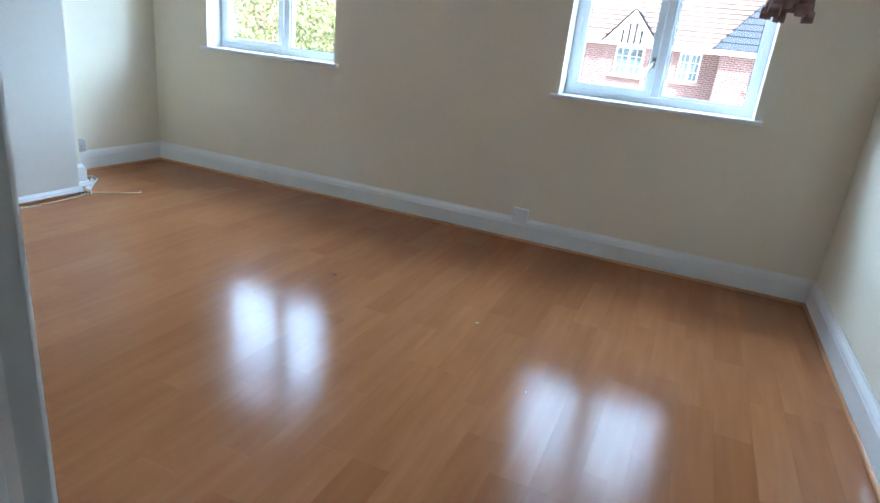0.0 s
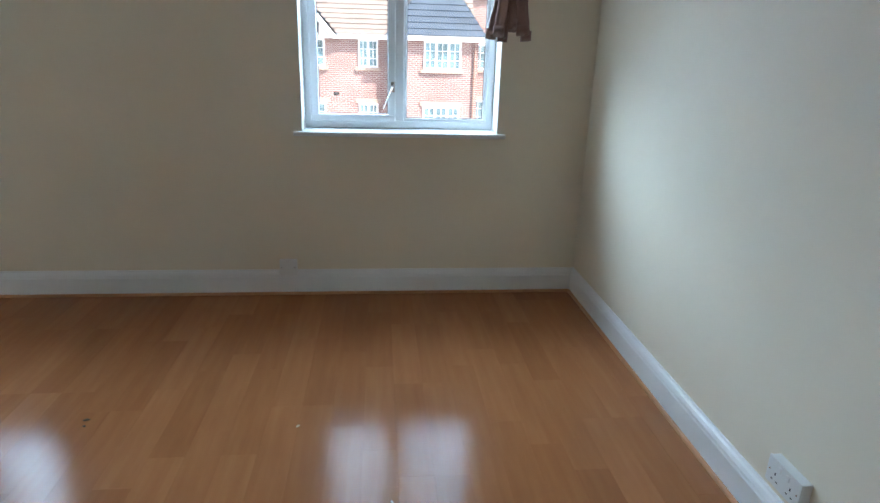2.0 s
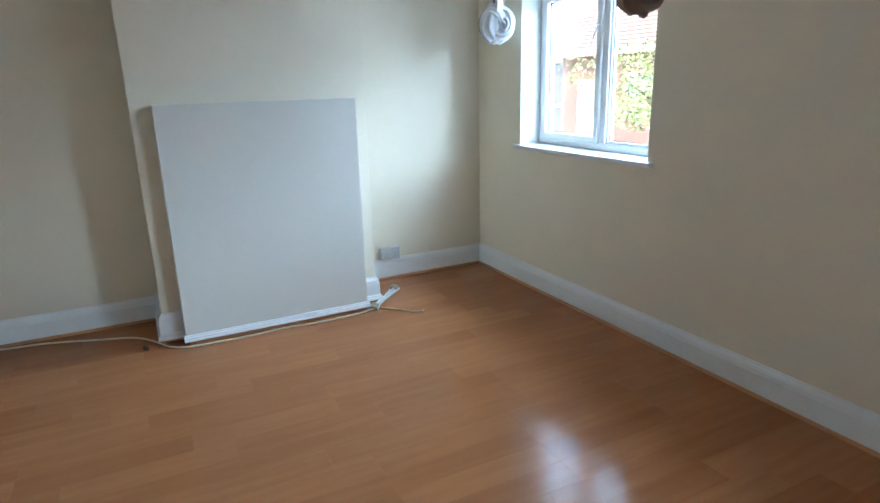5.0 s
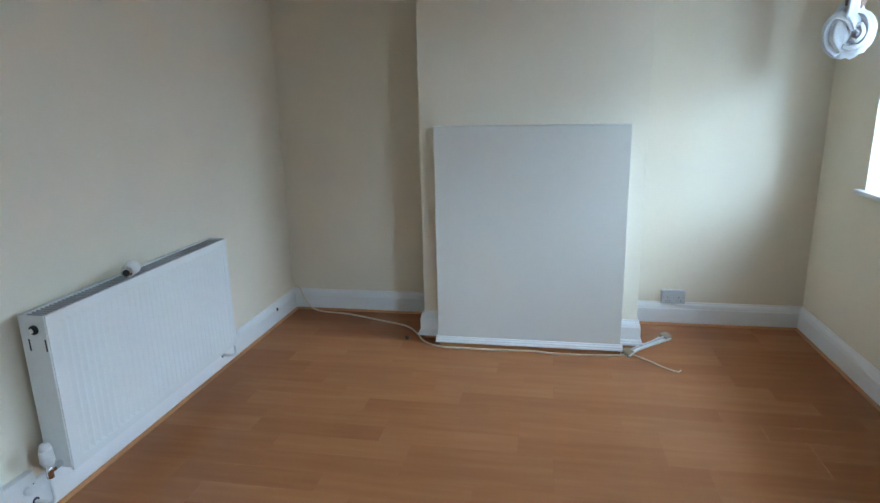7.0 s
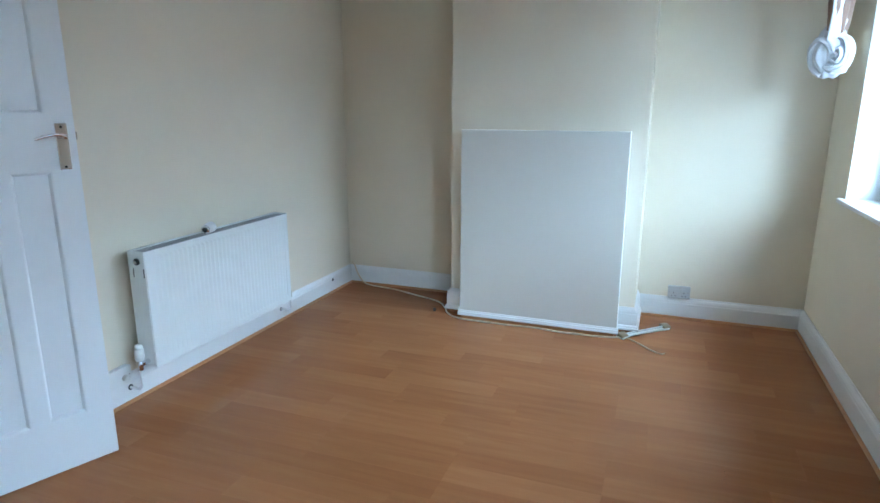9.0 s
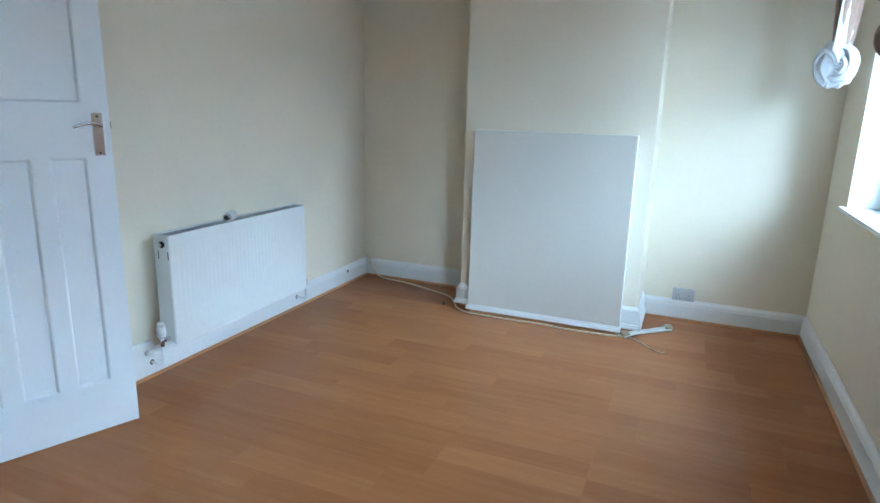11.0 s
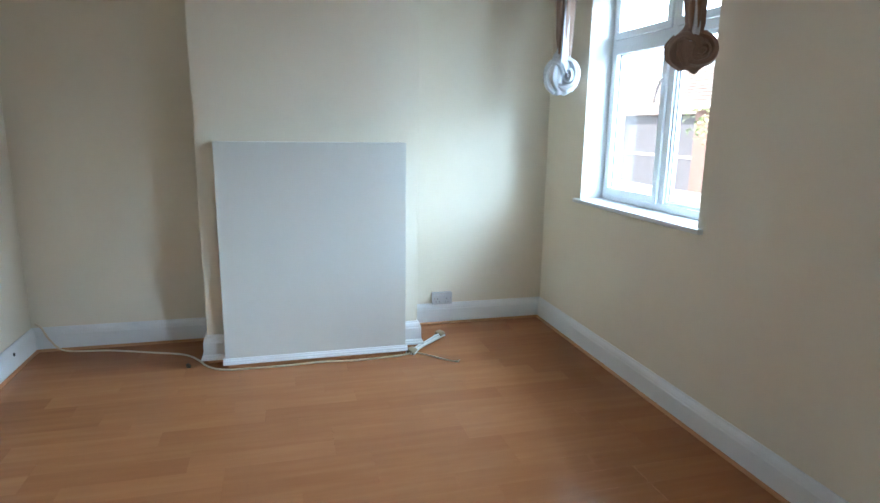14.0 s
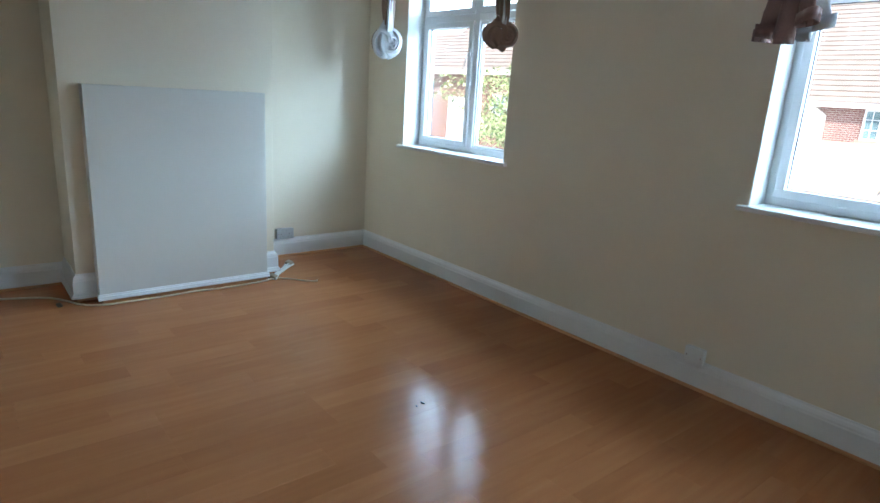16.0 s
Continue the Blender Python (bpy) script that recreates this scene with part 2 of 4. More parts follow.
def moulding(bm, a, b, profile, m0=0.0, m1=0.0):
    """Runs a profile of (out from the wall, up) from a to b with the room on the right-hand side; m0, m1: mitres."""
    ax, ay = a
    bx, by = b
    length = math.hypot(bx - ax, by - ay)
    dx, dy = (bx - ax) / length, (by - ay) / length
    nx, ny = dy, -dx
    ends = []
    for (px, py), m in ((a, m0), (b, m1)):
        ends.append([bm.verts.new((px + nx * d + dx * d * m, py + ny * d + dy * d * m, z)) for d, z in profile])
    k = len(profile)
    for i in range(k):
        j = (i + 1) % k
        bm.faces.new((ends[0][i], ends[0][j], ends[1][j], ends[1][i]))
    bm.faces.new(ends[0][::-1])
    bm.faces.new(ends[1])
    return bm


def prism(bm, outline, y0, y1, axis="y"):
    """An outline in (x, z), or (y, z) for axis x, pushed from y0 to y1."""
    def at(u, z, d):
        return (u, d, z) if axis == "y" else (d, u, z)
    a = [bm.verts.new(at(u, z, y0)) for u, z in outline]
    b = [bm.verts.new(at(u, z, y1)) for u, z in outline]
    for i in range(len(outline)):
        j = (i + 1) % len(outline)
        bm.faces.new((a[i], a[j], b[j], b[i]))
    bm.faces.new(a[::-1])
    bm.faces.new(b)
    return bm


# ---- the room's shell ----
bm = bmesh.new()
(a0, a1), (b0, b1) = WIN
for x0, x1, z0, z1 in ((W - 0.28, E + 0.28, -0.2, SILL), (W - 0.28, a0, SILL, HEAD), (a1, b0, SILL, HEAD), (b1, E + 0.28, SILL, HEAD), (W - 0.28, E + 0.28, HEAD, H + 0.2)):
    box(bm, x0, x1, N, OUT, z0, z1)
bmesh.ops.remove_doubles(bm, verts=bm.verts, dist=1e-5)
solid("wall_north", bm, MAGNOLIA, "magnolia painted wall with two window openings", "wall", "structure")
solid("wall_east", boxed(E, E + 0.28, S - 0.12, N, -0.2, H + 0.2), MAGNOLIA, "plain magnolia painted wall", "wall", "structure")
solid("wall_west", boxed(W - 0.28, W, S - 0.12, N, -0.2, H + 0.2), MAGNOLIA, "magnolia painted wall behind the chimney breast", "wall", "structure")
bm = bmesh.new()
box(bm, W, DOOR[0] - 0.03, S - 0.12, S, -0.2, H + 0.2)
box(bm, DOOR[1] + 0.03, E, S - 0.12, S, -0.2, H + 0.2)
box(bm, DOOR[0] - 0.03, DOOR[1] + 0.03, S - 0.12, S, 2.03, H + 0.2)
solid("wall_south", bm, MAGNOLIA, "magnolia painted wall with a doorway and radiator", "wall", "structure")
solid("chimney_breast", boxed(W, CX, C0, C1, 0.0, H, 0.003), MAGNOLIA, "painted plaster chimney breast standing out from the wall", "chimney breast", "structure")
solid("ceiling", boxed(W, E, S, N, H, H + 0.15), CEILING, "plain white painted ceiling", "ceiling", "structure")
floor = solid("floor", boxed(W, E, S - 0.12, N, -0.12, -0.009), UNDERLAY, "beech-effect laminate floor with a satin shine", "floor", "structure")

SKIRT = ((0, 0), (0.024, 0), (0.024, 0.108), (0.0215, 0.114), (0.0205, 0.124), (0.015, 0.137), (0.0085, 0.144), (0.006, 0.152), (0, 0.152))
RUNS = ((("north"), (W, N), (E, N), 1, -1), ("east", (E, N), (E, S), 1, -1), ("south", (E, S), (DOOR[1] + 0.075, S), 1, 0),
        ("south", (DOOR[0] - 0.075, S), (W, S), 0, -1), ("west", (W, S), (W, C0), 1, -1), ("chimney", (W, C0), (CX, C0), 1, 1),
        ("chimney", (CX, C0), (CX, B0), -1, 0), ("chimney", (CX, B1), (CX, C1), 0, 1), ("chimney", (CX, C1), (W, C1), -1, -1), ("west", (W, C1), (W, N), 1, -1))
for which, a, b, m0, m1 in RUNS:
    raised = 0.028 if which == "chimney" else 0.0
    solid("baseboard", moulding(bmesh.new(), a, b, tuple((d, z + raised) for d, z in SKIRT), m0, m1), GLOSS, "white gloss moulded skirting board", "skirting board", "structure")
    if which == "chimney":
        # added brown strip paints the floor-level shade under the raised skirting
        gap_shade_strip = ((0, 0), (0.004, 0), (0.004, 0.0275), (0, 0.0275))
        toe = tuple((0.0243 + d, 0.028 + z) for d, z in ((0, 0), (0.014, 0), (0.014, 0.012), (0.009, 0.018), (0.008, 0.026), (0.003, 0.032), (0, 0.034)))
        solid("trim", moulding(bmesh.new(), a, b, toe, m0, m1), GLOSS, "white gloss stepped moulding at the skirting's foot", "moulding", "structure")
        solid("trim", moulding(bmesh.new(), a, b, gap_shade_strip, m0, m1), BEAD_AND_GAP, "brown strip painted for the shade under the chimney skirting", "beading", "structure")
    else:
        bead = tuple((0.0245 + d, z) for d, z in ((0, 0), (0.013, 0), (0.012, 0.007), (0.008, 0.012), (0.003, 0.015), (0, 0.015)))
        solid("trim", moulding(bmesh.new(), a, b, bead, m0, m1), BEAD_AND_GAP, "orange-brown wood beading along the skirting", "beading", "structure")


# ---- windows ----
def ring(bm, x0, x1, z0, z1, w, y0, y1, bevel=0.004):
    """A rectangular frame, its uprights between its rails."""
    box(bm, x0, x1, y0, y1, z0, z0 + w, bevel)
    box(bm, x0, x1, y0, y1, z1 - w, z1, bevel)
    box(bm, x0, x0 + w, y0 + 0.0005, y1 - 0.0005, z0 + w - bevel, z1 - w + bevel, bevel)
    box(bm, x1 - w, x1, y0 + 0.0005, y1 - 0.0005, z0 + w - bevel, z1 - w + bevel, bevel)
    return bm


FY = 4.548    # room face of the window frames
TRANSOM = 1.945


def pane(parent, x0, x1, z0, z1):
    g = part("pane", boxed(x0, x1, FY + 0.030, FY + 0.034, z0, z1), GLASS, parent)
    g.visible_shadow = False
    return g


def window(name, x0, x1, mid, label):
    w = thing(name, label, "window")
    w["kind"] = "structure"
    zs = SILL + 0.015
    part("window_frame", ring(bmesh.new(), x0 + 0.003, x1 - 0.003, zs, HEAD - 0.003, 0.045, FY, FY + 0.07), UPVC, w)
    part("mullion", boxed(mid - 0.03, mid + 0.03, FY + 0.001, FY + 0.069, zs + 0.044, HEAD - 0.047, 0.004), UPVC, w)
    for u0, u1 in ((x0 + 0.047, mid - 0.029), (mid + 0.029, x1 - 0.047)):
        part("transom", boxed(u0, u1, FY + 0.0015, FY + 0.0685, TRANSOM - 0.03, TRANSOM + 0.03, 0.004), UPVC, w)
    # opening casement, standing proud of the frame
    s = part("casement", ring(bmesh.new(), x0 + 0.040, mid - 0.020, zs + 0.037, TRANSOM - 0.022, 0.045, FY - 0.014, FY + 0.045, 0.006), UPVC, w)
    part("gasket", ring(bmesh.new(), x0 + 0.0835, mid - 0.0635, zs + 0.0805, TRANSOM - 0.0655, 0.005, FY + 0.012, FY + 0.02, 0.0), SHADE, s)
    pane(s, x0 + 0.08, mid - 0.06, zs + 0.077, TRANSOM - 0.062)
    b = part("fixed_bead", ring(bmesh.new(), mid + 0.028, x1 - 0.046, zs + 0.043, TRANSOM - 0.028, 0.018, FY + 0.012, FY + 0.05, 0.004), UPVC, w)
    part("gasket", ring(bmesh.new(), mid + 0.0445, x1 - 0.0625, zs + 0.0595, TRANSOM - 0.0445, 0.005, FY + 0.022, FY + 0.029, 0.0), SHADE, b)
    pane(b, mid + 0.042, x1 - 0.06, zs + 0.057, TRANSOM - 0.042)
    # top lights
    for u0, u1 in ((x0 + 0.040, mid - 0.020), (mid + 0.020, x1 - 0.040)):
        s2 = part("top_light", ring(bmesh.new(), u0, u1, TRANSOM + 0.022, HEAD - 0.04, 0.045, FY - 0.012, FY + 0.045, 0.006), UPVC, w)
        pane(s2, u0 + 0.042, u1 - 0.042, TRANSOM + 0.064, HEAD - 0.082)
    # casement fastener with its lever, and the stay seen against the glass
    hx, hz = mid - 0.036, 1.22 if x0 > -1 else 1.70
    plate = part("fastener", boxed(hx - 0.011, hx + 0.011, FY - 0.022, FY - 0.0135, hz - 0.03, hz + 0.03, 0.003), CHROME if x0 > -1 else UPVC, w)
    lev = bmesh.new()
    tube(lev, smooth_path(((hx, FY - 0.028, hz + 0.005), (hx - 0.012, FY - 0.036, hz - 0.025), (hx - 0.035, FY - 0.034, hz - 0.075), (hx - 0.055, FY - 0.03, hz - 0.125))), 0.0065, 8, 0.6)
    part("lever", lev, CHROME, plate, smooth=True)
    part("spigot", cyl(bmesh.new(), (hx, FY - 0.035, hz + 0.004), (hx, FY - 0.021, hz + 0.004), 0.008), CHROME, plate, smooth=True)
    # inner sill board with rounded nosing, and the white lining of the reveals
    part("window_sill", boxed(x0 - 0.045, x1 + 0.045, N - 0.034, N - 0.0005, SILL - 0.012, SILL + 0.014, 0.008, 3), GLOSS, w)
    part("sill_board", boxed(x0 + 0.001, x1 - 0.001, N - 0.002, FY + 0.06, SILL + 0.001, SILL + 0.0145), GLOSS, w)
    for u0, u1 in ((x0 + 0.001, x0 + 0.004), (x1 - 0.004, x1 - 0.001)):
        part("reveal", boxed(u0, u1, N + 0.002, FY + 0.001, SILL + 0.015, HEAD - 0.001), GLOSS, w)
    return w


window("window_1", *WIN[0], -2.225, "white plastic casement window with top lights and painted sill")
window("window_2", *WIN[1], 0.495, "white plastic casement window with chrome fastener and painted sill")


# ---- curtains ----
def knot_at(r, wide, u, v, w):
    """Knot coordinates: u along the room's diagonal, v up, w out into the room."""
    return Vector((0.6 * u * wide + 0.8 * w * 0.66, 0.8 * u * wide - 0.6 * w * 0.66, v * (1.22 if wide < 1 else 1.08))) * r


def knot_core(r, wide, seed):
    """The rolled middle of a knot, pleated round its axis."""
    b = bmesh.new()
    bmesh.ops.create_icosphere(b, subdivisions=4, radius=1)
    for q in b.verts:
        a = math.atan2(q.co.z, q.co.x)
        k = 1 + 0.05 * math.sin(9 * a + 5 * q.co.y + seed) + 0.16 * noise.noise(q.co * 2.1 + Vector((seed, 0, 0)))
        q.co = knot_at(r, wide, q.co.x * 0.95 * k, q.co.z * 0.95 * k, -q.co.y * 1.02 * k)
    return b


def knot_wrap(r, wide, pts, width, seed, flat=0.55):
    """One turn of cloth lying round the knot."""
    b = bmesh.new()
    path = smooth_path([knot_at(r, wide, *p) for p in pts], 10)
    tube(b, path, lambda u: r * width * (0.55 + 0.45 * math.sin(math.pi * min(1, max(0, 0.12 + 0.8 * u))) + 0.05 * math.sin(17 * u + seed)), 36, flat, 0.10, 6)
    return b


KNOT_WRAPS = (
    (((-0.35, -0.80, 0.25), (-0.82, -0.45, 0.30), (-0.85, 0.15, 0.42), (-0.42, 0.55, 0.62), (0.15, 0.42, 0.80), (0.42, 0.0, 0.82)), 0.44),
    (((0.10, 1.35, 0.0), (-0.02, 0.85, 0.42), (-0.18, 0.35, 0.80), (-0.22, -0.2, 0.86), (0.0, -0.65, 0.62)), 0.42),
    (((0.15, 0.62, 0.5), (0.70, 0.50, 0.45), (0.98, 0.05, 0.45), (0.80, -0.45, 0.52), (0.30, -0.62, 0.66), (-0.1, -0.55, 0.7)), 0.33),
    (((0.30, 0.10, 0.95), (0.62, 0.16, 0.90), (0.74, -0.12, 0.86), (0.52, -0.36, 0.90), (0.24, -0.26, 0.96)), 0.19),
    (((0.42, 0.0, 1.0), (0.56, -0.06, 0.98), (0.48, -0.18, 1.0)), 0.12),
)


RAIL = 2.40


def curtain(x, zk, top_x, r, outer, inner, label, seed):
    """A curtain gathered to a rope and tied in a knot at its lower end."""
    c = thing("curtain", label, "curtain", "knotted curtains", (x, N - 0.15, zk))
    k = RAIL - zk - 0.012
    neck = smooth_path(((0, 0, 0.0), (0.008, 0, 0.07), ((top_x - x) * 0.35, 0, 0.22), ((top_x - x), 0, k)))
    b = bmesh.new()
    tube(b, neck, lambda u: 0.040 + 0.055 * u, 48, 0.6, 0.15, 7)
    part("drape", b, outer, c, smooth=True)
    b = bmesh.new()
    side = 0.036 if inner is LINING else 0.028
    lin = [p + Vector((side + 0.015 * p.z, -0.020, 0)) for p in neck]
    tube(b, lin, lambda u: (0.050 if inner is LINING else 0.036) - 0.018 * u, 32, 0.55, 0.18, 4)
    part("lining", b, LINING, c, "white lining showing along the edge", smooth=True)
    wide = 0.86 if inner is LINING else 1.03
    drop = Vector((0, 0, -r * 0.35))

    def lower(bm):
        bmesh.ops.translate(bm, vec=drop, verts=bm.verts)
        return bm
    knot = part("knot", lower(knot_core(r, wide, seed)), inner, c, smooth=True)
    for i, (pts, width) in enumerate(KNOT_WRAPS):
        part("wrap", lower(knot_wrap(r, wide, pts, width, seed + i)), inner, knot, smooth=True)
    edge = ((-0.55, -0.75, 0.1), (-1.02, -0.35, 0.05), (-1.10, 0.15, 0.12), (-0.80, 0.60, 0.25))
    part("hem", lower(knot_wrap(r, wide, edge, 0.16, seed, 0.9)), outer, knot, "brown edge of the cloth", smooth=True)
    return c


def gathered(x, z0, width, label, seed, mat):
    """A curtain folded up so that its pleats end in an uneven fan."""
    c = thing("curtain", label, "curtain", "gathered curtains", (x, N - 0.13, z0))
    rnd = random.Random(seed)
    k = 7
    for i in range(k):
        u = (i + 0.5) / k - 0.5
        b = bmesh.new()
        dz = rnd.uniform(-0.03, 0.045)
        dx = u * width
        dy = 0.03 * (-1) ** i
        pts = smooth_path(((dx * 1.12, dy * 1.2 + rnd.uniform(-0.015, 0.015), dz), (dx * 1.0, dy, 0.08), (dx * 0.75, dy * 0.6, 0.25), (dx * 1.1, 0, RAIL - z0 - 0.012)), 10)
        tube(b, pts, lambda q: width / k * (0.74 - 0.16 * min(1, 3 * q) + 0.08 * math.sin(5 * q + seed + i)), 28, 1.5, 0.16, 3)
        # the open end of the fold
        b.faces.ensure_lookup_table()
        end = min((f for f in b.faces if len(f.verts) > 4), key=lambda f: f.calc_center_median().z)
        bmesh.ops.inset_region(b, faces=[end], thickness=0.004)
        bmesh.ops.translate(b, vec=(0, 0, 0.05), verts=list(end.verts))
        part("fold", b, LINING if (seed % 2 and i in (4, 6)) else mat, c, smooth=True)
    return c


curtain(-2.905, 1.80, -2.90, 0.112, BROWN, LINING, "brown curtain with white lining tied in a knot", 1)
curtain(-1.655, 1.805, -1.68, 0.090, BROWN, BROWN, "brown curtain tied in a heavy knot beside the window", 2)
gathered(0.03, 1.71, 0.25, "dusky brown curtain bunched in pleats with white lining", 3, MAUVE)
gathered(1.07, 1.505, 0.20, "dusky brown curtain bunched up beside the window", 4, MAUVE)
for x0, x1 in WIN:
    rail = thing("curtain_rail", "white curtain rail fixed above the window", "curtain rail")
    part("track", boxed(x0 - 0.25, x1 + 0.2, N - 0.18, N - 0.12, RAIL - 0.012, RAIL + 0.02, 0.004), PLASTIC, rail)
    for bx in (x0 - 0.1, x1 + 0.1):
        part("bracket", boxed(bx - 0.015, bx + 0.015, N - 0.12, N, RAIL - 0.005, RAIL + 0.03, 0.003), PLASTIC, rail)

# ---- boxed-in fireplace ----
fp = thing("fireplace_cover", "off-white painted board boxing in the fireplace", "fireplace cover")
part("front_panel", boxed(BX - 0.018, BX, B0, B1, 0.034, 1.33, 0.002), BOARD, fp)
part("side_panel", boxed(CX, BX - 0.018, B0 + 0.001, B0 + 0.02, 0.034, 1.329), BOARD, fp)
part("side_panel", boxed(CX, BX - 0.018, B1 - 0.02, B1 - 0.001, 0.034, 1.329), GLOSS, fp)
part("top_panel", boxed(CX, BX - 0.018, B0 + 0.02, B1 - 0.02, 1.305, 1.329), BOARD, fp)
foot = ((0, 0.024), (0.021, 0.024), (0.021, 0.033), (0.016, 0.037), (0.015, 0.045), (0.008, 0.051), (0.006, 0.058), (0, 0.059))
part("foot_moulding", moulding(bmesh.new(), (BX, B0 - 0.012), (BX, B1 + 0.012), foot), GLOSS, fp, "white gloss moulding")

# added filler, its brown paints the shaded gap below the board
part("plinth", boxed(CX, BX + 0.006, B0 + 0.015, B1 - 0.015, 0.0, 0.0235), BEAD_AND_GAP, fp, "brown strip painted for the shade under the moulding")

# ---- radiator ----
RX0, RX1, RY, RZ0, RZ1 = -2.283, -1.097, 1.098, 0.187, 0.787
rad = thing("radiator", "white steel double-panel radiator on the wall", "radiator")


def rad_panel(y):
    """A pressed panel: flat border with upright flutes."""
    b = bmesh.new()
    n = 34
    inner0, inner1 = RX0 + 0.035, RX1 - 0.035
    cols = [(RX0, 0.0), (inner0, 0.0)]
    step = (inner1 - inner0) / n
    for i in range(n):
        u = inner0 + i * step
        cols += [(u + step * 0.18, -0.002), (u + step * 0.42, -0.002), (u + step * 0.60, 0.0)]
    cols += [(RX1, 0.0)]
    rows = [(RZ0, 0), (RZ0 + 0.028, 0), (RZ0 + 0.045, 1), (RZ1 - 0.045, 1), (RZ1 - 0.028, 0), (RZ1, 0)]
    grid = [[b.verts.new((x, y + d * k, z)) for x, d in cols] for z, k in rows]
    for r0, r1 in zip(grid, grid[1:]):
        for i in range(len(cols) - 1):
            b.faces.new((r0[i], r0[i + 1], r1[i + 1], r1[i]))
    g = bmesh.ops.extrude_face_region(b, geom=list(b.faces))
    for v in g["geom"]:
        if isinstance(v, bmesh.types.BMVert):
            v.co.y = y - 0.012
    return b


part("front_panel", rad_panel(RY), ENAMEL, rad)
part("back_panel", rad_panel(RY - 0.098), ENAMEL, rad)
part("end_cover", boxed(RX1 - 0.001, RX1 + 0.004, RY - 0.108, RY - 0.004, RZ0 + 0.012, RZ1 + 0.002, 0.0015), ENAMEL, rad)
part("end_cover", boxed(RX0 - 0.004, RX0 + 0.001, RY - 0.108, RY - 0.004, RZ0 + 0.012, RZ1 + 0.002, 0.0015), ENAMEL, rad)
b = bmesh.new()
for i in range(60):
    x = RX0 + 0.01 + i * (RX1 - RX0 - 0.02) / 60
    box(b, x, x + 0.004, RY - 0.097, RY - 0.013, RZ1 - 0.02, RZ1 - 0.004)
part("top_grille", b, FINS, rad)
b = bmesh.new()
for i in range(45):
    x = RX0 + 0.02 + i * (RX1 - RX0 - 0.04) / 45
    box(b, x, x + 0.002, RY - 0.097, RY - 0.013, RZ0 + 0.05, RZ1 - 0.03)
part("convector_fins", b, FINS, rad)
plug = part("bleed_plug", cyl(bmesh.new(), (RX1 + 0.003, RY - 0.048, RZ1 - 0.05), (RX1 + 0.011, RY - 0.048, RZ1 - 0.05), 0.017), SHADE, rad, "dark plug hole")
part("bleed_valve", cyl(bmesh.new(), (RX1 + 0.010, RY - 0.048, RZ1 - 0.05), (RX1 + 0.019, RY - 0.048, RZ1 - 0.05), 0.010, sides=6), CHROME, plug)
for dy in (-0.078, -0.012):
    part("slot", boxed(RX1 + 0.0035, RX1 + 0.0045, RY + dy - 0.003, RY + dy + 0.003, RZ1 - 0.13, RZ1 - 0.085), SHADE, rad)
for x in (RX0 + 0.2, RX1 - 0.2):
    part("wall_bracket", boxed(x - 0.02, x + 0.02, S, RY - 0.112, RZ0 + 0.08, RZ1 - 0.05), ENAMEL, rad)
# thermostatic valve at the end by the door, lockshield at the other
VX, VY = RX1 + 0.055, RY - 0.05
valve = part("radiator_valve", cyl(bmesh.new(), (VX, VY, RZ0 + 0.002), (VX, VY, RZ0 + 0.055), 0.013), CHROME, rad, "chrome valve body", True)
b = cyl(bmesh.new(), (VX, VY, RZ0 + 0.055), (VX, VY, RZ0 + 0.068), 0.020, 0.022)
cyl(b, (VX, VY, RZ0 + 0.0685), (VX, VY, RZ0 + 0.115), 0.025, 0.022, 24)
cyl(b, (VX, VY, RZ0 + 0.1155), (VX, VY, RZ0 + 0.135), 0.0215, 0.016, 24)
part("thermostat_head", b, PLASTIC, valve, "white plastic head", True)
part("union_nut", cyl(bmesh.new(), (RX1 + 0.004, VY, RZ0 + 0.03), (VX - 0.008, VY, RZ0 + 0.03), 0.014, sides=6), CHROME, valve)
b = bmesh.new()
tube(b, smooth_path(((VX, VY, RZ0 + 0.003), (VX, VY, 0.14), (VX, VY, 0.10), (VX + 0.002, VY - 0.02, 0.082), (VX + 0.002, VY - 0.06, 0.082), (VX + 0.002, S + 0.026, 0.082))), 0.0075, 10)
part("pipe", b, GLOSS, rad, "white painted pipe", True)
part("pipe_hole", cyl(bmesh.new(), (VX + 0.002, S + 0.0242, 0.082), (VX + 0.002, S + 0.026, 0.082), 0.015), SHADE, rad)
LX = RX0 - 0.06
lock = part("lockshield", cyl(bmesh.new(), (LX, VY, RZ0 - 0.005), (LX, VY, RZ0 + 0.045), 0.011), COPPER, rad, "", True)
part("union_nut", cyl(bmesh.new(), (LX + 0.006, VY, RZ0 + 0.03), (RX0 - 0.004, VY, RZ0 + 0.03), 0.012, sides=6), CHROME, lock)
b = bmesh.new()
tube(b, smooth_path(((LX, VY, RZ0), (LX, VY, 0.14), (LX, VY, 0.10), (LX, VY - 0.02, 0.082), (LX, VY - 0.06, 0.082), (LX, S + 0.026, 0.082))), 0.0075, 10)
part("pipe", b, GLOSS, rad, "white painted pipe", True)
part("pipe_hole", cyl(bmesh.new(), (LX, S + 0.0242, 0.082), (LX, S + 0.026, 0.082), 0.014), SHADE, rad)
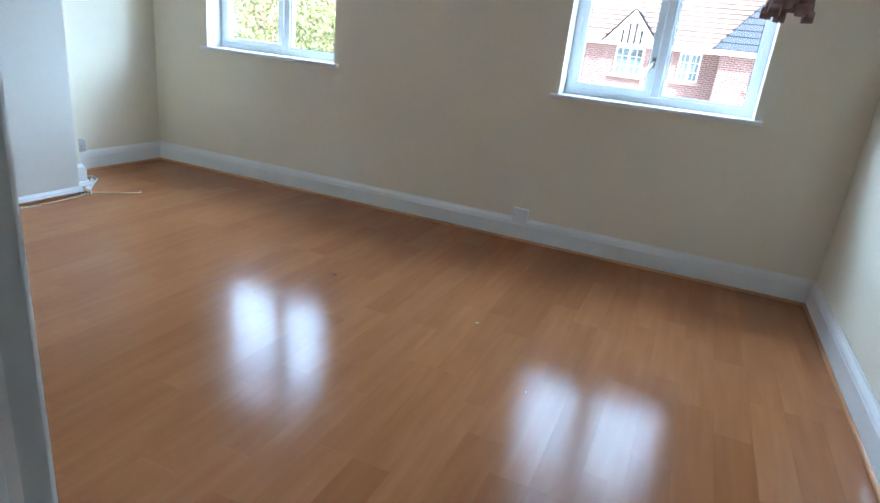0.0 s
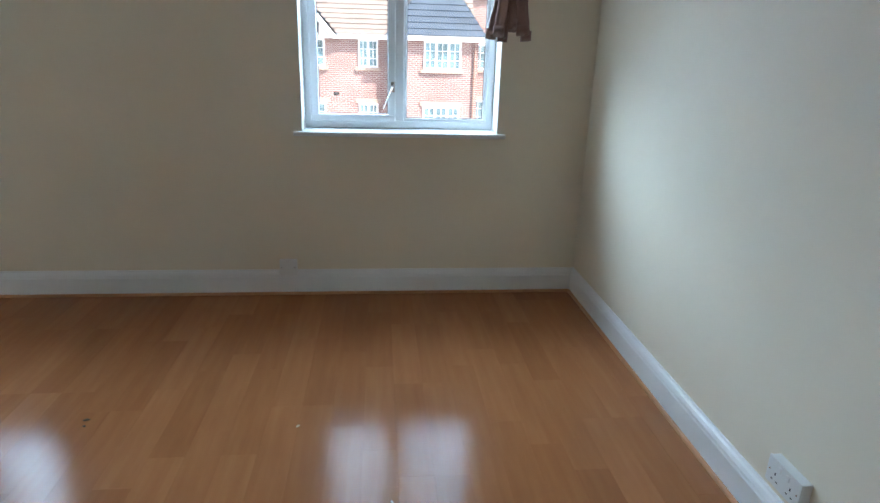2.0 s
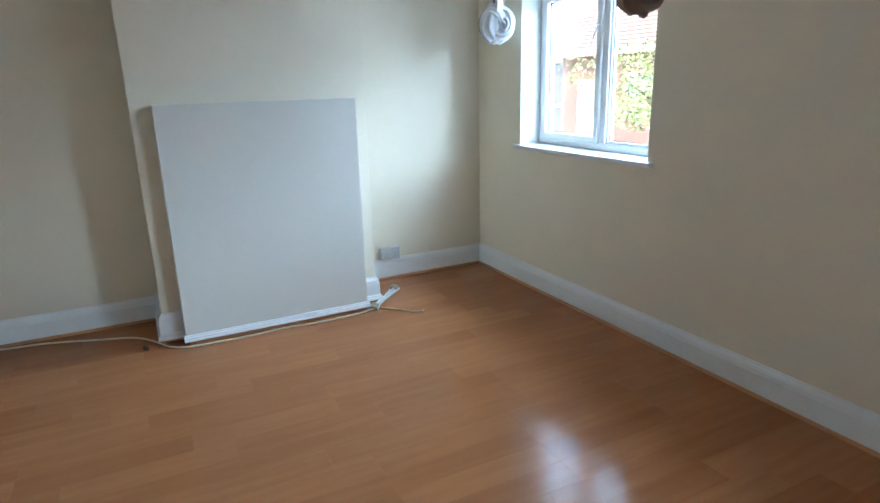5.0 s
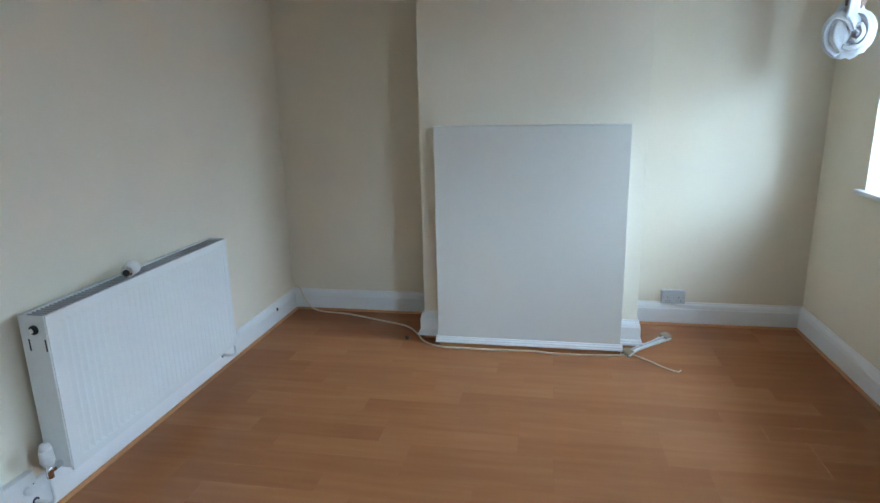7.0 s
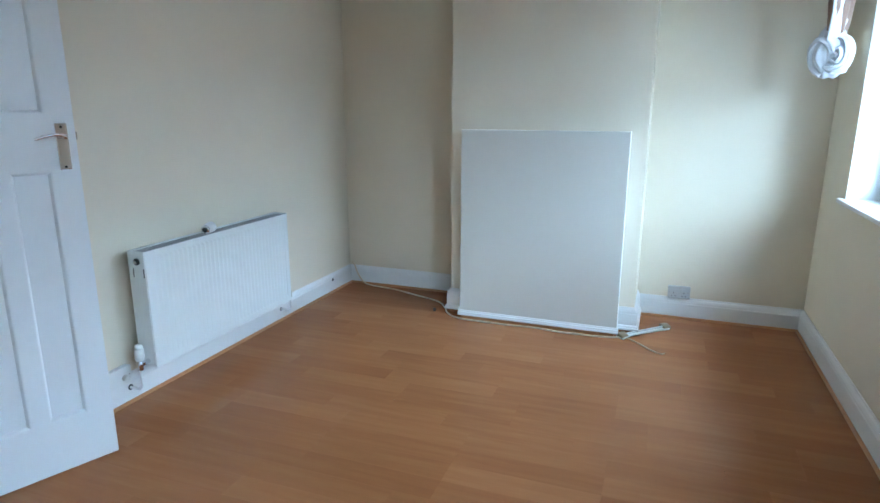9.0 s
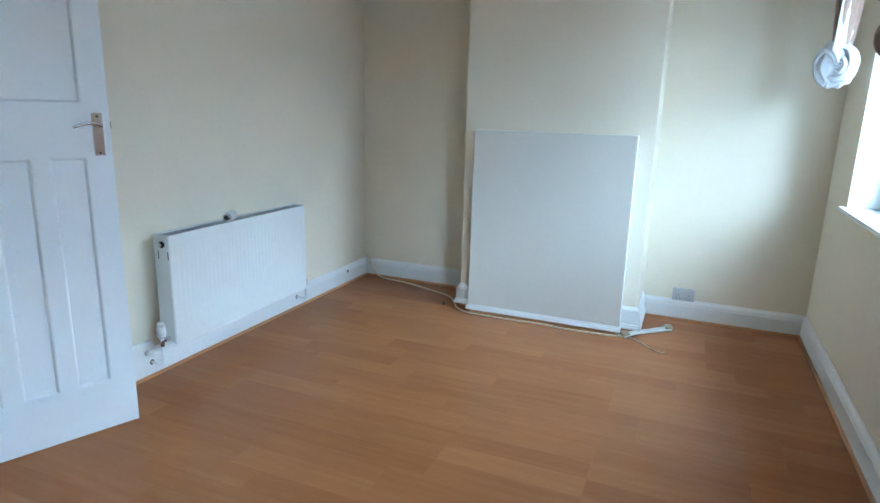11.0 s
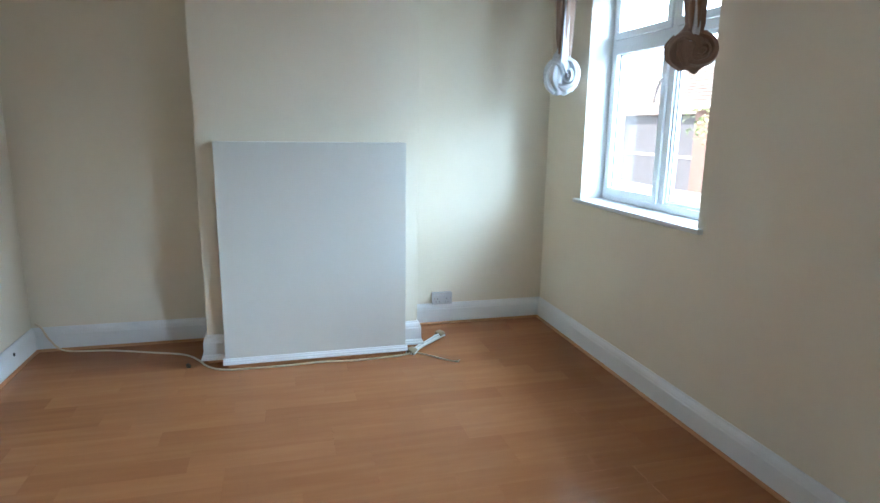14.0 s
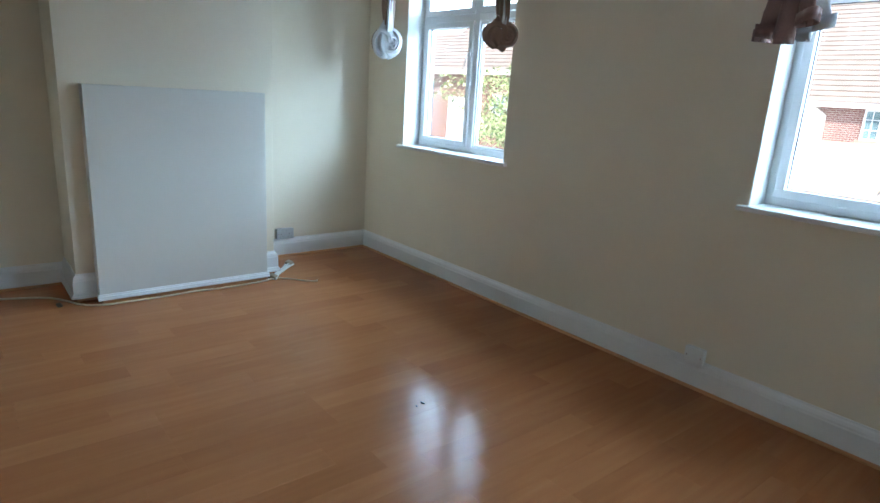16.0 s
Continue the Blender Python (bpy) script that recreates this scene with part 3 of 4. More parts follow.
# spare valve head lying on top
sp = thing("spare_valve_head", "loose white plastic valve head lying on the radiator", "valve head")
HX = -1.585
part("head", cyl(bmesh.new(), (HX - 0.045, RY - 0.055, RZ1 + 0.026), (HX + 0.03, RY - 0.025, RZ1 + 0.026), 0.030, 0.026, 24), PLASTIC, sp, smooth=True)
part("collar", cyl(bmesh.new(), (HX + 0.03, RY - 0.025, RZ1 + 0.026), (HX + 0.046, RY - 0.019, RZ1 + 0.026), 0.023, 0.021, 20), CHROME, sp, "chrome collar", True)
part("socket", cyl(bmesh.new(), (HX + 0.046, RY - 0.019, RZ1 + 0.026), (HX + 0.047, RY - 0.0186, RZ1 + 0.026), 0.014, 0.014, 16), SHADE, sp)

# ---- door, standing open towards the wall ----
DW, DH, DT = 0.935, 1.98, 0.040
door = thing("door_1", "white painted panelled door standing wide open", "door", "", (-0.67, 1.283, 0.008), -21.5)
door["kind"] = "structure"


def door_leaf():
    """Local x runs from the free edge to the hinges; y is the face seen from the room."""
    b = bmesh.new()
    st, z0, z1, z2, z3 = 0.098, 0.225, 1.225, 1.44, DH - 0.11
    for x0, x1, za, zb in ((0, st, 0, DH), (DW - st, DW, 0, DH), (st, DW - st, 0, z0), (st, DW - st, z1, z2), (st, DW - st, z3, DH)):
        box(b, x0, x1, -DT, 0, za, zb)
    pw = (DW - 2 * st - 3 * 0.065) / 4
    for i in range(3):
        x = st + pw + i * (pw + 0.065)
        box(b, x, x + 0.065, -DT, 0, z0, z1)
    bmesh.ops.remove_doubles(b, verts=b.verts, dist=1e-5)
    panels = [(st + i * (pw + 0.065), st + i * (pw + 0.065) + pw, z0, z1) for i in range(4)] + [(st, DW - st, z2, z3)]
    return b, panels


b, panels = door_leaf()
part("leaf", b, SATIN, door)
for x0, x1, za, zb in panels:
    p = part("panel", boxed(x0 - 0.005, x1 + 0.005, -DT + 0.014, -0.014, za - 0.005, zb + 0.005), SATIN, door)
    b = bmesh.new()
    for (ax, az_), (bx, bz) in (((x0, za), (x1, za)), ((x1, za), (x1, zb)), ((x1, zb), (x0, zb)), ((x0, zb), (x0, za))):
        dx, dz = (bx - ax), (bz - az_)
        ln = math.hypot(dx, dz)
        dx, dz = dx / ln, dz / ln
        nx, nz = -dz, dx
        v = [[b.verts.new((px + nx * d + dx * d * s, y, pz + nz * d + dz * d * s)) for d, y in ((0, -0.002), (0.004, -0.003), (0.010, -0.010), (0.012, -0.0135))] for px, pz, s in ((ax, az_, 1), (bx, bz, -1))]
        for k in range(3):
            b.faces.new((v[0][k], v[0][k + 1], v[1][k + 1], v[1][k]))
    part("panel_moulding", b, SATIN, p)
hz = 1.335
plate = part("handle_plate", boxed(0.028, 0.070, 0, 0.007, hz - 0.105, hz + 0.07, 0.003), CHROME, door, "shiny chrome backplate")
b = bmesh.new()
cyl(b, (0.049, 0.006, hz + 0.02), (0.049, 0.045, hz + 0.02), 0.009)
tube(b, smooth_path(((0.049, 0.040, hz + 0.02), (0.075, 0.048, hz + 0.028), (0.11, 0.046, hz + 0.024), (0.15, 0.044, hz + 0.012))), lambda u: 0.0085 - 0.002 * u, 10, 0.8)
part("handle", b, CHROME, plate, "curved chrome lever", True)
for dz in (0.055, -0.095):
    part("screw", cyl(bmesh.new(), (0.049, 0.006, hz + dz), (0.049, 0.0085, hz + dz), 0.0045, sides=10), SHADE, plate)
part("latch", boxed(-0.010, 0.002, -0.027, -0.013, hz + 0.005, hz + 0.035, 0.002), COPPER, door, "dull brass latch")
for z in (0.2, 1.75):
    part("hinge", cyl(bmesh.new(), (DW + 0.004, 0.004 - DT, z), (DW + 0.004, 0.004 - DT, z + 0.09), 0.006), COPPER, door)
for x0, x1, z0, z1 in ((DOOR[0] - 0.03, DOOR[0], 0, 2.0), (DOOR[1], DOOR[1] + 0.03, 0, 2.0), (DOOR[0] - 0.03, DOOR[1] + 0.03, 2.0, 2.03)):
    solid("door_lining", boxed(x0, x1, S - 0.124, S + 0.002, z0, z1), GLOSS, "white gloss door lining", "door frame", "structure")
solid("door_stop", boxed(DOOR[0] + 0.0005, DOOR[0] + 0.012, S - 0.10, S - 0.045, 0, 1.999, 0.002), GLOSS, "white gloss door stop on the lining", "door frame", "structure")
for x0, x1, z0, z1 in ((DOOR[0] - 0.07, DOOR[0] - 0.008, 0, 2.07), (DOOR[1] + 0.008, DOOR[1] + 0.07, 0, 2.07), (DOOR[0] - 0.008, DOOR[1] + 0.008, 2.008, 2.07)):
    solid("architrave", boxed(x0, x1, S + 0.0022, S + 0.018, z0, z1, 0.004), GLOSS, "white gloss architrave round the doorway", "architrave", "structure")


# ---- electrical plates ----
def socket(name, label, m, w=0.146, h=0.086, d=0.036, gangs=2, mat=None):
    """A surface box with its face plate, built facing local -y."""
    mat = mat or PLASTIC
    o = tagged(new(name), label, "wall socket" if gangs else "blank plate")
    part("back_box", boxed(-w / 2, w / 2, -d + 0.008, 0, -h / 2, h / 2, 0.004), mat, o)
    face = part("face_plate", boxed(-w / 2 - 0.001, w / 2 + 0.001, -d, -d + 0.008, -h / 2 - 0.001, h / 2 + 0.001, 0.003), mat, o)
    for g in range(gangs):
        cx = (-0.034 + 0.068 * g) if gangs == 2 else 0.0
        for dx, dz, sw, sh in ((0, -0.002, 0.005, 0.009), (-0.011, -0.024, 0.008, 0.004), (0.011, -0.024, 0.008, 0.004)):
            part("pin_slot", boxed(cx + dx - sw / 2, cx + dx + sw / 2, -d - 0.0006, -d + 0.001, dz - sh / 2, dz + sh / 2), SHADE, face)
        sx = cx + (0.016 if g == 0 and gangs == 2 else -0.016)
        part("switch", boxed(sx - 0.006, sx + 0.006, -d - 0.004, -d + 0.001, 0.014, 0.032, 0.0015), mat, face)
    for sx in (-w / 2 + 0.012, w / 2 - 0.012):
        part("screw", cyl(bmesh.new(), (sx, -d - 0.0005, 0.0), (sx, -d + 0.001, 0.0), 0.0032, sides=8), CHROME, face)
    o.matrix_world = m
    return o


socket("wall_socket", "dull grey-white double wall socket just above the skirting", pose(W, 3.60, 0.195, 0, 0, 90), mat=DULL)
socket("wall_socket", "white double wall socket on the plain wall", pose(E, 2.29, 0.245, 0, 0, -90))
socket("blank_plate", "white blank plate above the skirting under the windows", pose(-0.163, N, 0.175, 0, 0, 0), 0.10, 0.09, 0.034, 0)
sk = socket("knob_plate", "white switch plate with a round knob beside radiator", pose(-0.975, S, 0.160, 0, 0, 180), 0.146, 0.09, 0.034, 0)
part("knob", cyl(bmesh.new(), (0.03, -0.034, -0.01), (0.03, -0.052, -0.01), 0.016, 0.014, 20), PLASTIC, sk, smooth=True)
gr = solid("cable_hole", cyl(bmesh.new(), (-3.06, S + 0.0235, 0.105), (-3.06, S + 0.0265, 0.105), 0.011), SHADE, "small dark drilled hole in the skirting", "cable hole")

# ---- loose cable and bits on the floor ----
b = bmesh.new()
tube(b, smooth_path(((W + 0.03, S + 0.035, 0.185), (W + 0.055, S + 0.075, 0.165), (W + 0.075, S + 0.12, 0.09), (W + 0.07, S + 0.20, 0.012), (-3.29, 1.40, 0.006), (-3.20, 1.65, 0.006),
                     (-3.115, 1.86, 0.006), (-3.00, 1.96, 0.006), (-2.88, 2.03, 0.006), (-2.81, 2.14, 0.006), (-2.80, 2.35, 0.006), (-2.80, 2.52, 0.006), (-2.81, 2.70, 0.006), (-2.79, 2.86, 0.006), (-2.795, 3.02, 0.006), (-2.805, 3.16, 0.006), (-2.83, 3.255, 0.008)), 10), 0.0056, 8)
solid("cable", b, CORD, "cream cable trailing along the floor below the boxed fireplace", "cable", smooth=True)
bun = thing("cable_bundle", "folded white cable bundle bound with brown tape", "cable bundle")
for o, z in ((-0.020, 0.006), (-0.007, 0.008), (0.007, 0.006), (0.0, 0.019), (0.021, 0.0065)):
    b = bmesh.new()
    tube(b, smooth_path(((-2.825 + o, 3.245 + o, z), (-2.90 + o * 0.6, 3.315 + o * 0.5, z + 0.006), (-3.01 + o * 0.7, 3.42 + o * 0.5, z + 0.003), (-3.13 + o, 3.53 + o, z))), 0.0062, 8)
    part("strand", b, PLASTIC, bun, smooth=True)
for x, y, q in ((-2.845, 3.262, 0.033), (-3.125, 3.522, 0.030)):
    b = bmesh.new()
    tube(b, smooth_path(((x + 0.020, y - 0.018, 0.014), (x, y, 0.016), (x - 0.022, y + 0.02, 0.014)), 4), q, 14, 0.45, 0.06, 5)
    part("tape", b, TAPE, bun, smooth=True)
b = bmesh.new()
tube(b, smooth_path(((-2.83, 3.29, 0.008), (-2.76, 3.37, 0.006), (-2.68, 3.44, 0.006), (-2.63, 3.50, 0.008), (-2.655, 3.525, 0.006))), 0.004, 8)
solid("cable_end", b, CORD, "short bent end of cream cable", "cable", smooth=True)


def scrap(name, x, y, r, mat, label, seed, tall=0.5):
    b = bmesh.new()
    bmesh.ops.create_icosphere(b, subdivisions=2, radius=r)
    rnd = random.Random(seed)
    a = rnd.uniform(0, 3)
    for v in b.verts:
        v.co *= 1 + 0.5 * noise.noise(v.co * (2.0 / r) + Vector((seed, 0, 0)))
        v.co = Matrix.Rotation(a, 3, "Z") @ Vector((v.co.x * 1.4, v.co.y * 0.6, v.co.z * tall))
    low = min(v.co.z for v in b.verts)
    for v in b.verts:
        v.co += Vector((x, y, -low))
    return solid(name, b, mat, label, "debris")


scrap("debris", -0.776, 3.085, 0.009, DEBRIS, "dry brown leaf scrap on the laminate", 1)
scrap("debris", -0.768, 3.045, 0.006, DEBRIS, "small dark crumb on the laminate", 2)
scrap("debris", -2.90, 1.915, 0.016, DEBRIS, "small black clip lying near the cable", 3, 0.9)
scrap("debris", 0.055, 3.00, 0.006, PALE, "pale plaster crumb on the laminate", 4)
scrap("debris", 0.417, 2.553, 0.006, PALE, "pale plaster crumb on the laminate", 5)

# ---- hall behind the doorway ----
HB = -0.6
solid("hall_floor", boxed(-0.6, E, HB, S - 0.12, -0.12, -0.002), CARPET, "plain brown carpet in the hall", "carpet", "structure")
bm = bmesh.new()
box(bm, -0.72, -0.6, HB, S - 0.12, -0.12, H)
box(bm, E, E + 0.12, HB, S - 0.12, -0.12, H)
box(bm, -0.72, E + 0.12, HB - 0.12, HB, -0.12, H)
solid("hall_wall", bm, MAGNOLIA, "plain magnolia hall walls", "wall", "structure")
solid("hall_ceiling", boxed(-0.72, E + 0.12, HB - 0.12, S - 0.12, H, H + 0.15), CEILING, "plain white hall ceiling", "ceiling", "structure")

# ---- outside ----
solid("ground", boxed(-700, 700, -700, 700, GROUND - 0.5, GROUND), CONCRETE, "pale sunlit concrete ground", "ground", "structure")
# unseen storey and roof, added to close the room and shade the ground
bm = bmesh.new()
box(bm, W - 0.28, E + 0.28, -3.0, OUT - 0.002, GROUND, -0.21)
solid("lower_storey", bm, BRICK, "unseen brick lower storey added to cast the building's shadow", "building", "structure")
bm = bmesh.new()
prism(bm, ((-3.2, H + 0.21), (OUT + 0.15, H + 0.21), (0.7, H + 2.2)), W - 0.3, E + 0.3, "x")
solid("roof", bm, TILE_BROWN, "unseen tiled roof added to close the room and cast shadow", "roof", "structure")


def far_window(parent, x0, x1, z0, z1, y, lights, name="window"):
    """White window of a house across the way, with glazing bars."""
    w = part(name, ring(bmesh.new(), x0, x1, z0, z1, 0.07, y - 0.05, y + 0.04, 0.0), WHITE_OUT, parent)
    part("pane", boxed(x0 + 0.06, x1 - 0.06, y + 0.0, y + 0.02, z0 + 0.06, z1 - 0.06), PANE, w)
    b = bmesh.new()
    lw = (x1 - x0) / lights
    for i in range(1, lights):
        box(b, x0 + lw * i - 0.05, x0 + lw * i + 0.05, y - 0.045, y - 0.002, z0 + 0.071, z1 - 0.071)
    for i in range(lights):
        c = x0 + lw * (i + 0.5)
        box(b, c - 0.014, c + 0.014, y - 0.025, y - 0.003, z0 + 0.071, z1 - 0.071)
    for q in (1 / 3, 2 / 3):
        z = z0 + (z1 - z0) * q
        box(b, x0 + 0.071, x1 - 0.071, y - 0.022, y - 0.004, z - 0.014, z + 0.014)
    part("glazing_bars", b, WHITE_OUT, w)
    part("sill", boxed(x0 - 0.12, x1 + 0.12, y - 0.11, y - 0.001, z0 - 0.13, z0 - 0.002), STONE, w)
    part("lintel", boxed(x0 - 0.12, x1 + 0.12, y - 0.035, y - 0.001, z1 + 0.002, z1 + 0.17), STONE, w)
    return w


def slope(parent, a, b, c, d, courses, mat, name="roof_slope", thick=0.05):
    """Roof face from eaves a-b up to d-c, laid in overlapping courses."""
    a, b, c, d = (Vector(v) for v in (a, b, c, d))
    n = (b - a).cross(d - a).normalized()
    if n.z < 0:
        n = -n
    bm = bmesh.new()
    for i in range(courses):
        u0, u1 = i / courses, min(1.0, (i + 1.12) / courses)
        q = [a.lerp(d, u0) + n * thick, b.lerp(c, u0) + n * thick, b.lerp(c, u1) + n * 0.004, a.lerp(d, u1) + n * 0.004]
        base = [a.lerp(d, u0), b.lerp(c, u0)]
        v = [bm.verts.new(p) for p in q + base]
        if (q[2] - q[3]).length < 1e-4:
            bm.faces.new((v[0], v[1], v[2]))
        else:
            bm.faces.new((v[0], v[1], v[2], v[3]))
        bm.faces.new((v[4], v[5], v[1], v[0]))
    return part(name, bm, mat, parent)


# brick terrace opposite
EV = 1.45
house = thing("brick_house", "red brick house with slate hipped wing and white windows", "house", loc=(0.17, 0, 0.5))
part("wall", boxed(-16, 0.8, 26.6, 34, GROUND - 0.5, EV), BRICK, house)
part("wing_wall", boxed(0.8, 4.15, 25.7, 34, GROUND - 0.5, EV), BRICK, house)
part("side_wall", boxed(4.15, 12, 29.5, 34, GROUND - 0.5, EV + 1.8), BRICK, house)
slope(house, (-16.2, 26.25, EV + 0.02), (4.15, 26.25, EV + 0.02), (4.15, 31.0, EV + 4.3), (-16.2, 31.0, EV + 4.3), 22, TILE_BROWN)
part("roof_core", prism(bmesh.new(), ((26.3, EV + 0.001), (33.9, EV + 0.001), (31.0, EV + 4.2)), -16, 4.1, "x"), TILE_BROWN, house)
# hipped roof of the wing
p0, p1, ap = (0.5, 25.35, EV + 0.03), (4.4, 25.35, EV + 0.03), (2.7, 27.6, EV + 2.85)
bk = (2.7, 31.0, EV + 2.85)
slope(house, p0, p1, ap, ap, 12, TILE_SLATE)
slope(house, (0.5, 29.5, EV + 0.03), p0, ap, bk, 12, TILE_SLATE)
slope(house, p1, (4.4, 30.0, EV + 0.03), bk, ap, 12, TILE_SLATE)
slope(house, (4.0, 29.2, EV + 1.8), (12.2, 29.2, EV + 1.8), (12.2, 33, EV + 5), (4.0, 33, EV + 5), 16, TILE_SLATE)
for x0, x1, y in ((-16, 0.55, 26.2), (0.5, 4.4, 25.3)):
    part("fascia", boxed(x0, x1, y, y + 0.06, EV - 0.16, EV + 0.02), WHITE_OUT, house)
    part("soffit", boxed(x0, x1, y + 0.06, y + 0.42, EV - 0.12, EV - 0.06), WHITE_OUT, house)
part("downpipe", cyl(bmesh.new(), (4.0, 25.62, GROUND - 0.5), (4.0, 25.62, EV - 0.1), 0.05), BRICK_DARK, house, "dark red drainpipe")
for z0, z1 in ((0.22, 1.28), (-2.3, -1.2)):
    far_window(house, -3.05, -1.95, z0, z1, 26.57, 2)
    far_window(house, -0.62, 0.18, z0, z1, 26.57, 2 if z0 < 0 else 2)
    far_window(house, 1.97, 3.45, z0, z1, 25.67, 3)
    far_window(house, -6.4, -5.3, z0, z1, 26.57, 2)
    far_window(house, 4.6, 6.0, z0 - 0.05, z1, 29.46, 3)
part("air_brick", boxed(-1.65, -1.42, 26.585, 26.597, -0.92, -0.78, 0.004), TIMBER, house, "small dark air brick")
# half-timbered gablet over the first-floor window
g = part("gablet", prism(bmesh.new(), ((-3.4, EV - 0.1), (-1.6, EV - 0.1), (-2.5, EV + 0.95)), 26.15, 27.5), RENDER_W, house, "white gablet with black timbers")
for x, h in ((-2.85, 0.52), (-2.62, 0.78), (-2.38, 0.78), (-2.15, 0.52)):
    part("timber", boxed(x - 0.035, x + 0.035, 26.12, 26.149, EV - 0.05, EV - 0.1 + h), TIMBER, g)
for s in (-1, 1):
    b = bmesh.new()
    prism(b, ((-2.5, EV + 1.17), (-2.5 + s * 1.12, EV - 0.14), (-2.5 + s * 0.90, EV - 0.14), (-2.5, EV + 0.92)), 26.02, 26.118)
    part("bargeboard", b, WHITE_OUT, g)
    slope(house, (-2.5 + s * 1.15, 26.0, EV - 0.1), (-2.5 + s * 1.15, 27.9, EV - 0.1), (-2.5, 27.9, EV + 1.2), (-2.5, 26.0, EV + 1.2), 6, TILE_SLATE, "gablet_roof")
# lower projecting gable further along
# sun glare is put into this gable's white colour
part("porch_wall", prism(bmesh.new(), ((-12.5, GROUND - 0.5), (-7.6, GROUND - 0.5), (-7.6, 1.0), (-10.05, 3.1), (-12.5, 1.0)), 24.2, 26.59), RENDER_W, house, "projecting gable whitened for sun glare")
part("garden_wall", boxed(-9.8, -4.2, 23.6, 23.9, GROUND - 0.5, 0.2), SAND, house, "sunlit sand-coloured wall")
for s in (-1, 1):
    b = bmesh.new()
    prism(b, ((-10.05, 3.55), (-10.05 + s * 3.0, 0.98), (-10.05 + s * 2.7, 0.80), (-10.05, 3.1)), 23.95, 24.19)
    part("bargeboard", b, WHITE_OUT, house)

# houses beyond the tree
h2 = thing("bungalow", "brown brick house with a tiled roof and white gutter", "house")
part("wall", boxed(-27.4, -15.5, 24, 32, GROUND, 2.7), BRICK_DARK, h2)
part("roof_core", prism(bmesh.new(), ((23.6, 2.72), (32.4, 2.72), (28, 6.4)), -27.2, -15.6, "x"), TILE_BROWN, h2)
slope(h2, (-27.8, 23.5, 2.72), (-15.2, 23.5, 2.72), (-15.2, 28, 6.5), (-27.8, 28, 6.5), 18, TILE_BROWN)
part("fascia", boxed(-27.8, -15.2, 23.42, 23.5, 2.5, 2.75), WHITE_OUT, h2)
part("garage_door", boxed(-25.9, -23.2, 23.9, 23.999, GROUND, 1.3), WHITE_OUT, h2, "pale sunlit garage door")
far_window(h2, -22.3, -20.6, 0.3, 1.5, 23.97, 3)
# added wall, its white stands in for sun glare below the tree
gw = thing("garden_wall", "long white wall with a coping, added for the sunlit glare below the tree", "wall", loc=(-16, 14.4, GROUND))
part("wall", boxed(-9, 8, -0.12, 0.12, 0, 2.9), RENDER_W, gw)
part("coping", boxed(-9.05, 8.05, -0.17, 0.17, 2.9, 2.97, 0.01), CONCRETE, gw)
h3 = thing("shaded_grey_house", "house with walls coloured grey for shade and a pale tiled roof", "house")
# wall shade is in its grey colour
part("wall", boxed(-44, -31.2, 30, 38, GROUND, 2.4), RENDER_SHADED, h3)
part("roof_core", prism(bmesh.new(), ((29.6, 2.42), (38.4, 2.42), (34, 6.0)), -43.8, -31.4, "x"), TILE_BROWN, h3)
slope(h3, (-44.3, 29.5, 2.42), (-30.9, 29.5, 2.42), (-30.9, 34, 6.1), (-44.3, 34, 6.1), 16, TILE_BROWN)
part("string_course", boxed(-44, -31.2, 29.93, 29.999, -0.6, -0.4), RENDER_W, h3)


